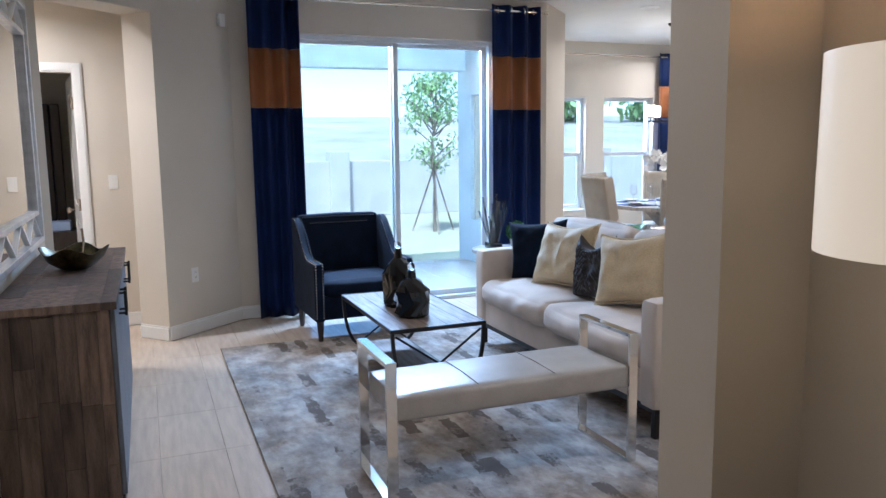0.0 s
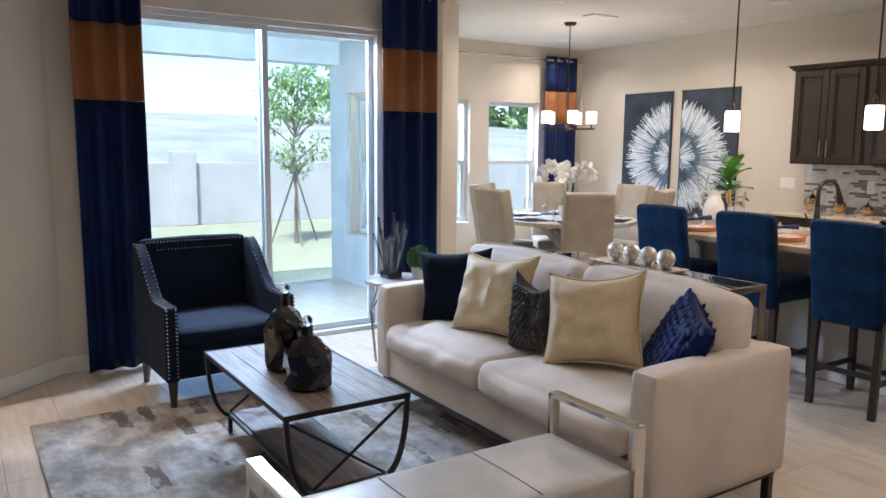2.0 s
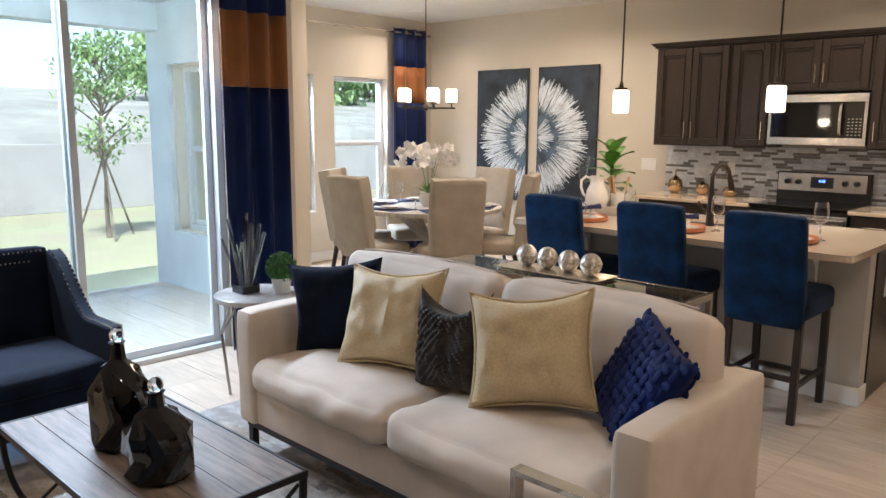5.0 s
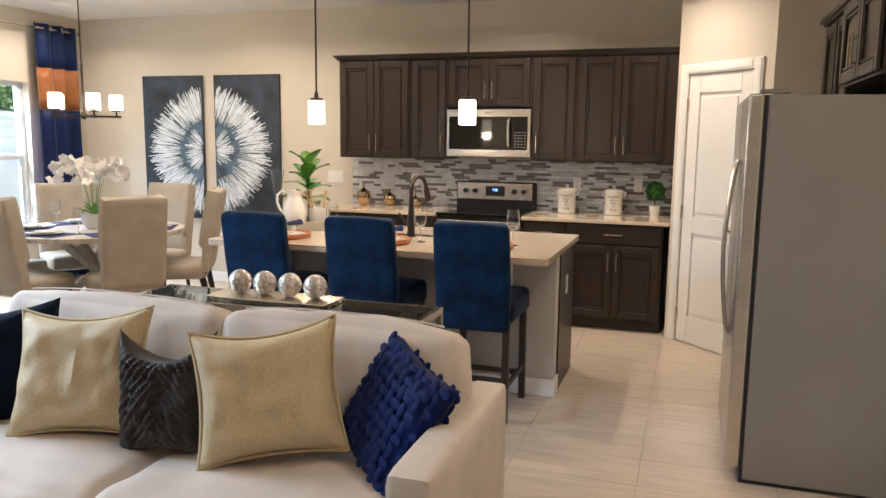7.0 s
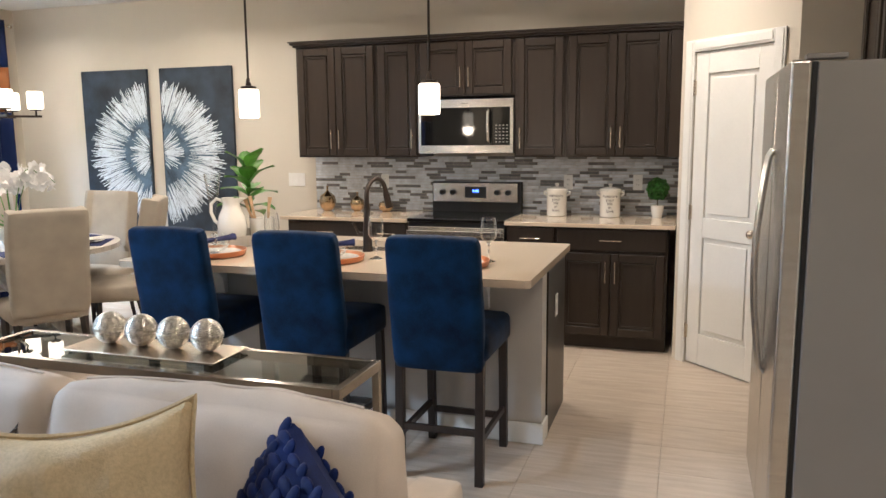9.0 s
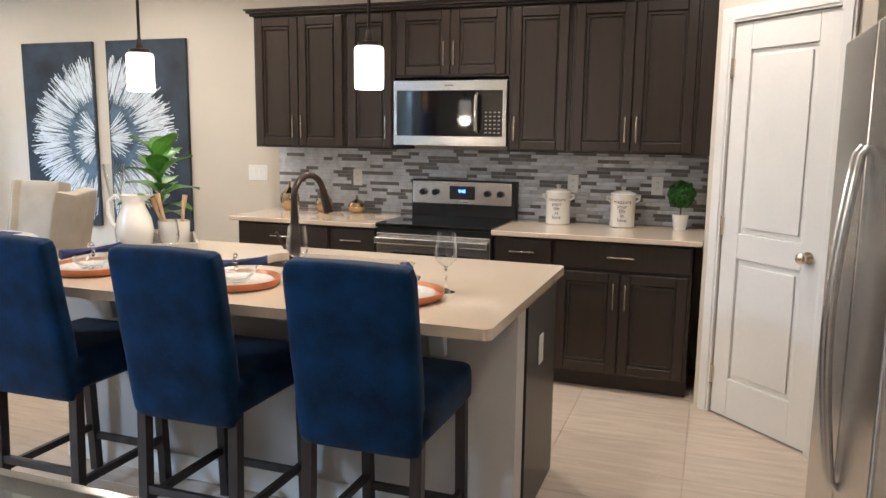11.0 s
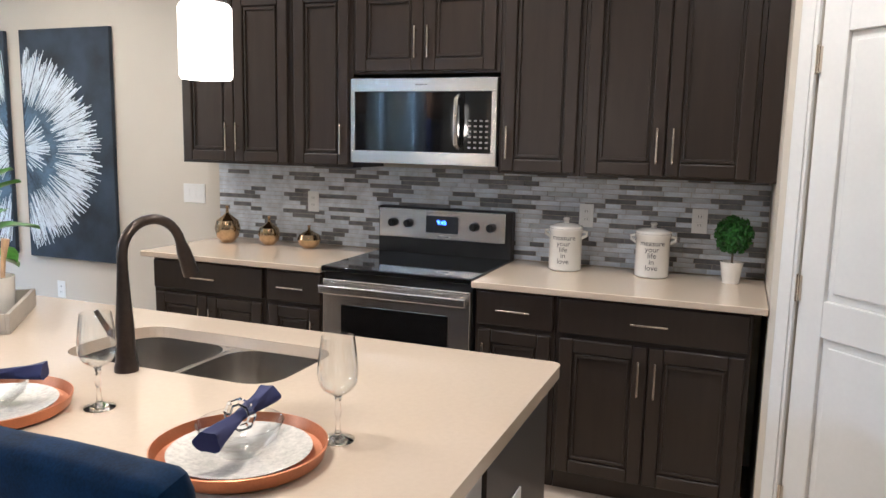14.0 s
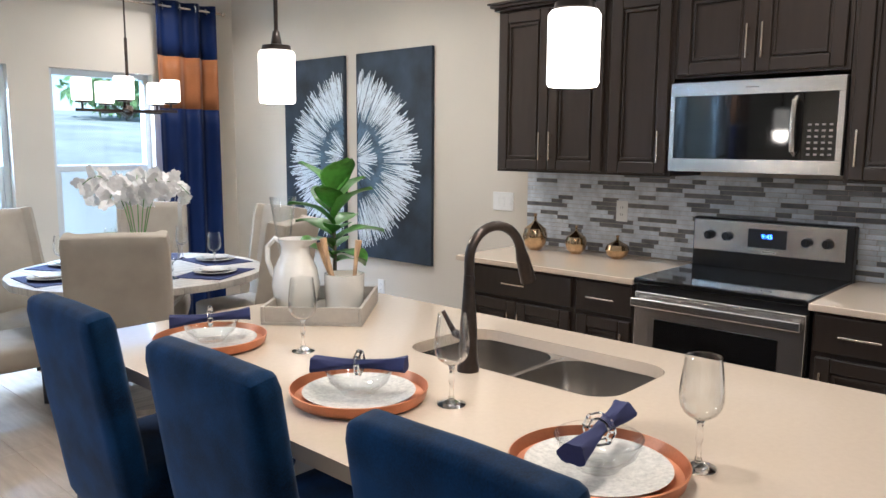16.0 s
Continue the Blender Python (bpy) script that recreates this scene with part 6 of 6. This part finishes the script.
for y0, y1 in ((sk[2], 4.655), (4.675, sk[3])):
    n = 8
    outline = []
    r = 0.085
    for cx, cy, a0 in ((sk[1] - r, y1 - r, 0), (sk[0] + r, y1 - r, 90), (sk[0] + r, y0 + r, 180), (sk[1] - r, y0 + r, 270)):
        for q in range(n + 1):
            a = radians(a0 + 90 * q / n)
            outline.append((cx + r * math.cos(a), cy + r * math.sin(a)))
    mx, my = (sk[0] + sk[1]) / 2, (y0 + y1) / 2
    loops = []
    for s, z in ((1.0, 0.878), (0.97, 0.70), (0.9, 0.69), (0.08, 0.685)):
        loops.append([sink.verts.new((mx + (x - mx) * s, my + (y - my) * s, z)) for x, y in outline])
    # flat rim between the rounded bowl and the square cut-out
    rim = [sink.verts.new((mx + max(-1, min(1, (x - mx) / (sk[1] - mx) * 1.35)) * (sk[1] - mx + 0.012), my + max(-1, min(1, (y - my) / (y1 - my) * 1.35)) * (y1 - my + 0.01), 0.879)) for x, y in outline]
    loops.insert(0, rim)
    for a, b in zip(loops, loops[1:]):
        for i in range(len(outline)):
            j = (i + 1) % len(outline)
            sink.faces.new((a[i], a[j], b[j], b[i]))
    sink.faces.new(loops[-1])
so_ = put("sink", sink, paint("bright brushed sink steel", (0.62, 0.59, 0.55), 0.22, 1.0, vary=0.05, scale=3, fine=300, bump=0.02), isl, smooth=True)
so_.modifiers.new("thickness", "SOLIDIFY").thickness = -0.002
fz = thing("faucet", "oil-rubbed bronze gooseneck kitchen faucet", "faucet", 5.43, 4.71, 0.9155)
bm = bmesh.new()
lathe(bm, [(0, 0), (0.03, 0), (0.03, 0.012), (0.025, 0.03), (0.023, 0.12), (0.017, 0.2), (0.014, 0.26), (0, 0.26)], 24)
pts = [(0, 0, 0.24), (0, 0, 0.30)] + [(0.085 * (1 - math.cos(q)), -0.02 * (1 - math.cos(q)), 0.30 + 0.085 * math.sin(q)) for q in [k * math.pi * 0.93 / 14 for k in range(1, 15)]]
tube(bm, pts, 0.0135, 14)
e = Vector(pts[-1])
d = (e - Vector(pts[-2])).normalized()
tube(bm, [e, e + d * 0.03, e + d * 0.1], 0.02, 14, [0.0135, 0.019, 0.022])
put("spout", bm, BRONZE, fz, smooth=True)
bm = bmesh.new()
rod(bm, (0, 0.02, 0.09), (0, 0.05, 0.095), 0.011), rod(bm, (0, 0.05, 0.095), (-0.02, 0.075, 0.155), 0.008, 0.006)
put("lever", bm, BRONZE, fz, smooth=True)
pl = plate("outlet", 5.62, iy0 + 0.021, 0.64, 0, "switch", label="white outlet cover on the dark island end panel")
for y in (4.02, 5.52):
    bk_ = thing("bracket", "grey corbel bracket under the island overhang", "bracket", 5.274, y, 0.879)
    bm = bmesh.new()
    outl = [(0, -0.001), (-0.2, -0.001), (-0.2, -0.03), (-0.12, -0.05), (-0.05, -0.11), (-0.03, -0.2), (0, -0.2)]
    a = [bm.verts.new((x, -0.03, z)) for x, z in outl]
    b = [bm.verts.new((x, 0.03, z)) for x, z in outl]
    for i in range(7):
        bm.faces.new((a[i], a[(i + 1) % 7], b[(i + 1) % 7], b[i]))
    bm.faces.new(a), bm.faces.new(b)
    put("body", bm, WHITE, bk_, 0.004)

# stools
def stool(at):
    root = thing("bar_stool", "navy velvet upholstered counter stool with dark wood legs", "stool", group="stools along the island")
    bm = bmesh.new()
    puff(bm, -0.18, 0.31, -0.215, 0.215, 0.55, 0.685, 0.03, 0.012, 14, 0.002)
    put("seat", bm, NAVY_VELVET, root, smooth=True)
    bm = bmesh.new()
    puff(bm, -0.04, 0.04, -0.205, 0.205, 0, 0.60, 0.028, 0.006, 16, 0.002)
    b = put("backrest", bm, NAVY_VELVET, root, smooth=True)
    b.matrix_basis = pose(-0.15, 0, 0.515, 0, -9, 0)
    for sx, x0, x1 in ((0, -0.15, -0.17), (1, 0.27, 0.29)):
        for y in (-0.185, 0.185):
            bm = bmesh.new()
            bar(bm, (x1, y, 0.0), (x0, y, 0.56), 0.038, 0.038)
            put("leg", bm, DARK_LEG, root, 0.003)
    bm = bmesh.new()
    bar(bm, (0.285, -0.17, 0.16), (0.285, 0.17, 0.16), 0.02, 0.03), bar(bm, (-0.165, -0.17, 0.24), (-0.165, 0.17, 0.24), 0.02, 0.03)
    for y in (-0.185, 0.185):
        bar(bm, (-0.15, y, 0.2), (0.27, y, 0.2), 0.02, 0.03)
    put("stretcher", bm, DARK_LEG, root, 0.002)
    root.matrix_basis = at
    return root


st = stool(pose(4.92, 4.09, 0))
copy_thing(st, pose(4.92, 4.735, 0)), copy_thing(st, pose(4.92, 5.41, 0))

# place settings
for i, (x, y, spin) in enumerate(((5.11, 4.12, 8), (5.085, 4.755, -58), (5.095, 5.44, -30))):
    bm = bmesh.new()
    lathe(bm, [(0, 0), (0.148, 0), (0.158, 0.006), (0.165, 0.03), (0.162, 0.031), (0.154, 0.009), (0.146, 0.006), (0, 0.006)], 56)
    o = tagged(put("charger_plate", bm, COPPER, smooth=True), "round copper charger plate on the island", "plate", "place settings on the island")
    o.location = (x, y, GZ)
    bm = bmesh.new()
    lathe(bm, [(0, 0), (0.085, 0), (0.132, 0.011), (0.135, 0.014), (0.128, 0.014), (0.085, 0.005), (0, 0.005)], 48)
    o = tagged(put("dinner_plate", bm, SPECKLED, smooth=True), "white speckled dinner plate on a copper charger", "plate", "place settings on the island")
    o.location = (x, y, GZ + 0.0065)
    bm = bmesh.new()
    lathe(bm, [(0, 0.0), (0.04, 0.0), (0.042, 0.006), (0.07, 0.03), (0.082, 0.06), (0.08, 0.06), (0.067, 0.031), (0.038, 0.01), (0, 0.009)], 36)
    o = tagged(put("glass_bowl", bm, THIN_CRYSTAL, smooth=True), "small clear glass bowl on the plate", "bowl", "place settings on the island")
    o.location = (x, y, GZ + 0.0125)
    nk = thing("napkin", "rolled navy napkin in a clear acrylic ring", "napkin", x, y, GZ + 0.0125 + 0.07, spin, "napkins on the island")
    bm = bmesh.new()
    rings = []
    for q in range(25):
        s = q / 24 * 2 - 1
        rr = 0.013 + 0.013 * abs(s) ** 1.5
        rings.append([bm.verts.new((s * 0.115, rr * (1 + 0.18 * math.sin(3 * a + 4 * s)) * math.cos(a), rr * 0.75 * (1 + 0.15 * math.cos(4 * a - 3 * s)) * math.sin(a) + 0.006 * s)) for a in [2 * math.pi * k / 18 for k in range(18)]])
    for a, b in zip(rings, rings[1:]):
        for k in range(18):
            bm.faces.new((a[k], a[(k + 1) % 18], b[(k + 1) % 18], b[k]))
    bm.faces.new(rings[0]), bm.faces.new(rings[-1])
    put("cloth", bm, NAPKIN, nk, smooth=True)
    bm = bmesh.new()
    ring = [(0, 0.026 * math.cos(a), 0.003 + 0.026 * math.sin(a)) for a in [2 * math.pi * k / 8 for k in range(9)]]
    tube(bm, ring, 0.008, 6)
    put("ring", bm, CRYSTAL, nk)

# tray with jug, crock and plant
ty = thing("serving_tray", "taupe wooden serving tray on the island", "tray", 5.60, 5.54, GZ, -50)
TAUPE = paint("taupe painted tray", (0.4, 0.36, 0.3), 0.5, vary=0.06, fine=60, bump=0.05)
tw_, td_ = 0.17, 0.2
bm = bmesh.new()
box(bm, -tw_, tw_, -td_, td_, 0.0, 0.01)
for a, b, c, d in ((-tw_, -tw_ + 0.012, -td_, td_), (tw_ - 0.012, tw_, -td_, td_), (-tw_ + 0.012, tw_ - 0.012, -td_, -td_ + 0.012), (-tw_ + 0.012, tw_ - 0.012, td_ - 0.012, td_)):
    box(bm, a, b, c, d, 0.01, 0.062)
put("body", bm, TAUPE, ty, 0.002)
TZ = GZ + 0.0105
jg = thing("jug", "cream ceramic pitcher with handle, in the tray", "pitcher", 5.545, 5.625, TZ, 110)
bm = bmesh.new()
lathe(bm, [(0, 0), (0.06, 0), (0.078, 0.03), (0.086, 0.09), (0.075, 0.15), (0.052, 0.2), (0.05, 0.225), (0.062, 0.255), (0.057, 0.255), (0.045, 0.225), (0.047, 0.2), (0, 0.19)], 36)
for v in bm.verts:
    if v.co.z > 0.23 and v.co.x < -0.02:
        v.co.x -= 0.03 * (v.co.z - 0.22) / 0.03 * max(0, 1 - abs(v.co.y) / 0.045)
put("body", bm, CERAMIC, jg, smooth=True)
bm = bmesh.new()
tube(bm, [(0.05, 0, 0.235), (0.085, 0, 0.25), (0.118, 0, 0.22), (0.12, 0, 0.17), (0.1, 0, 0.12), (0.078, 0, 0.1)], 0.01)
put("handle", bm, CERAMIC, jg, smooth=True)
cr = thing("utensil_crock", "white ceramic crock holding wooden utensils", "crock", 5.665, 5.50, TZ)
bm = bmesh.new()
lathe(bm, [(0, 0), (0.062, 0), (0.068, 0.008), (0.072, 0.13), (0.064, 0.13), (0.06, 0.11), (0, 0.1)], 34)
put("body", bm, CERAMIC, cr, smooth=True)
bm = bmesh.new()
for x, y, lx, ly, hh in ((-0.03, 0.02, -0.07, 0.03, 0.26), (-0.02, 0.035, -0.055, 0.07, 0.24), (0.02, -0.03, 0.03, -0.045, 0.25)):
    tube(bm, [(x, y, 0.1), (lx * 0.8, ly * 0.8, hh - 0.07), (lx, ly, hh)], 0.008, 8, [0.007, 0.008, 0.013])
put("utensil", bm, WOODSPOON, cr, smooth=True)
pv = thing("leaf_plant", "green broad-leaf plant stem in the tray", "plant", 5.70, 5.60, TZ)
bm = bmesh.new()
tube(bm, [(0, 0, 0), (0.005, 0.0, 0.2), (-0.005, 0.01, 0.42)], 0.007)
put("stem", bm, BARK, pv, smooth=True)
bm = bmesh.new()
rows = []
for i in range(9):
    s = i / 8
    w = 0.068 * math.sin(math.pi * min(1, s * 0.93 + 0.05)) ** 0.85 * (0.75 + 0.4 * s)
    rows.append([bm.verts.new((0.19 * s, w * t, 0.028 * math.sin(2.4 * s) - 0.05 * s * s + 0.012 * abs(t) + 0.003 * math.sin(14 * s) * abs(t))) for t in (-1, -0.5, 0, 0.5, 1)])
for a, b in zip(rows, rows[1:]):
    for t in range(4):
        bm.faces.new((a[t], a[t + 1], b[t + 1], b[t]))
leaf = put("leaf", bm, LEAF, pv, smooth=True)
lm = leaf.data
rng = random.Random(2)
for k in range(17):
    o = leaf if k == 0 else new("leaf", lm)
    o.parent = pv
    a, z = k * 2.4, 0.15 + 0.25 * k / 16
    o.matrix_basis = pose(0, 0, z, 0, -(8 + 52 * (k / 16) ** 1.2) + rng.uniform(-10, 10), math.degrees(a)) @ Matrix.Diagonal((1.05 - 0.25 * rng.random(),) * 3 + (1,))
gv = thing("glass_vase", "tall clear glass vase beside the jug", "vase", 5.62, 5.80, GZ)
bm = bmesh.new()
lathe(bm, [(0, 0), (0.05, 0), (0.05, 0.008), (0.01, 0.02), (0.012, 0.16), (0.03, 0.26), (0.05, 0.4), (0.047, 0.4), (0.027, 0.262), (0, 0.2)], 28)
put("body", bm, THIN_CRYSTAL, gv, smooth=True)

# fridge and the cabinets over it
fr = thing("refrigerator", "stainless steel refrigerator with grey side and bar handles", "refrigerator", 4.41, 0, 0)
block("body", FRIDGE, 0.0, 0.84, BY + 0.03, 2.705, 0.02, 1.745, fr, 0.006)
for a, b in ((0.003, 0.37), (0.376, 0.837)):
    d = block("door", STEEL, a, b, 2.72, 2.785, 0.07, 1.752, fr, 0.012, 3)
    hx = 0.335 if a < 0.2 else 0.411
    bm = bmesh.new()
    tube(bm, [(hx, 2.785, 0.62)] + [(hx, 2.785 + 0.015 + 0.032 * math.sin(math.pi * q / 12), 0.64 + 0.8 * q / 12) for q in range(13)] + [(hx, 2.785, 1.46)], 0.01, 10)
    put("handle", bm, STEEL, d, smooth=True)
block("gasket", DARKPLASTIC, 0.01, 0.83, 2.705, 2.72, 0.07, 1.745, fr)
block("kick_plate", DARKPLASTIC, 0.01, 0.83, 2.3, 2.72, 0.0, 0.06, fr, 0.004)
bm = bmesh.new()
box(bm, 0.01, 0.07, 2.62, 2.74, 1.753, 1.77), box(bm, 0.77, 0.83, 2.62, 2.74, 1.753, 1.77)
put("hinge", bm, FRIDGE, fr, 0.004)


def south_cabinet(x0, x1, yf, z0, z1, doors, label):
    c = cabinet("wall_cabinet", label, 0, x1 - x0, z0, z1, 0, yf - BY - 0.001, doors, group=ug)
    c.matrix_basis = pose((x0 + x1) / 2, yf, 0, 0, 0, -90)
    return c


south_cabinet(4.42, 5.32, 2.31, 1.83, 2.25, 2, "espresso double cabinet above the refrigerator")
south_cabinet(5.321, 5.73, 2.27, 1.37, 2.25, 1, "espresso raised-panel wall cabinet near the refrigerator")
south_cabinet(5.731, 6.14, 2.27, 1.37, 2.25, 1, "espresso raised-panel wall cabinet near the pantry side")
bm = bmesh.new()
box(bm, 4.39, 6.17, BY + 0.001, 2.30, 2.268, 2.295), box(bm, 4.41, 6.15, BY + 0.001, 2.28, 2.251, 2.268)
structure(put("trim", bm, ESPRESSO, bevel=0.003), "espresso crown moulding")

# ---- pieces of the floor and backsplash ----
floor = bpy.data.objects["floor"]
tile_w, tile_l, gap = TILE_W, TILE_L, 0.002
shared = {}


def floor_tile(w, l):
    key = (round(w, 3), round(l, 3))
    if key not in shared:
        bm = bmesh.new()
        box(bm, -w / 2, w / 2, -l / 2, l / 2, -0.0039, 0.0)
        bmesh.ops.bevel(bm, geom=[e for e in bm.edges if all(v.co.z > -0.001 for v in e.verts)], offset=0.0012, segments=1, affect="EDGES")
        me = bpy.data.meshes.new("tile")
        bm.to_mesh(me)
        bm.free()
        me.materials.append(TILE)
        shared[key] = me
    return shared[key]


rest = bmesh.new()
x0f, y0f = TILE_X0, TILE_Y0
i = 0
x = x0f
while x < KX:
    y = y0f - (tile_l / 2 if TILE_STAGGER and i % 2 else 0)
    while y < DY:
        xa1, xb1, ya1, yb1 = max(x, -2.0), min(x + tile_w - gap, KX), max(y, -2.4), min(y + tile_l - gap, DY)
        if xb1 - xa1 > 0.02 and yb1 - ya1 > 0.02:
            near = xb1 > 0 and yb1 > 2.5 and ya1 < 8.9
            if near:
                o = new("tile", floor_tile(xb1 - xa1, yb1 - ya1))
                o.location, o.parent = ((xa1 + xb1) / 2, (ya1 + yb1) / 2, 0), floor
            else:
                box(rest, xa1, xb1, ya1, yb1, -0.0039, 0)
        y += tile_l
    x += tile_w
    i += 1
tagged(put("tile_field", rest, TILE, floor), kind="stuff")

splash = structure(block("backsplash", GROUT, KX - 0.006, KX - 0.001, 3.143, 6.19, 0.916, 1.369), "grout bed of the mosaic backsplash")
rng = random.Random(9)
far = {0: bmesh.new(), 1: bmesh.new()}
brick_meshes = {}
row_h, count = 0.0238, 0
for r in range(19):
    y = 3.145 - rng.uniform(0, 0.1)
    z = 0.918 + r * row_h
    last = 0
    while y < 6.188:
        w = rng.choice((0.075, 0.1, 0.125, 0.15))
        a, b = max(y, 3.145), min(y + w, 6.188)
        dark = 1 if rng.random() < 0.31 else 0
        if b - a > 0.012:
            if a < 4.7 and count < 298:
                key = (round(b - a, 3), dark)
                if key not in brick_meshes:
                    bm = bmesh.new()
                    box(bm, -0.004, 0.0, 0, b - a - 0.002, 0, row_h - 0.002)
                    bmesh.ops.bevel(bm, geom=[e for e in bm.edges if all(v.co.x < -0.003 for v in e.verts)], offset=0.001, segments=1, affect="EDGES")
                    me = bpy.data.meshes.new("mosaic_tile")
                    bm.to_mesh(me)
                    bm.free()
                    me.materials.append(BRICKDARK if dark else BRICKPALE)
                    brick_meshes[key] = me
                o = new("mosaic_tile", brick_meshes[key])
                o.location, o.parent = (KX - 0.0061, a, z), splash
                count += 1
            else:
                box(far[dark], KX - 0.0101, KX - 0.0061, a, b - 0.002, z, z + row_h - 0.002)
        y += w
for dark, mat in ((0, BRICKPALE), (1, BRICKDARK)):
    tagged(put("mosaic_field", far[dark], mat, splash), kind="stuff")
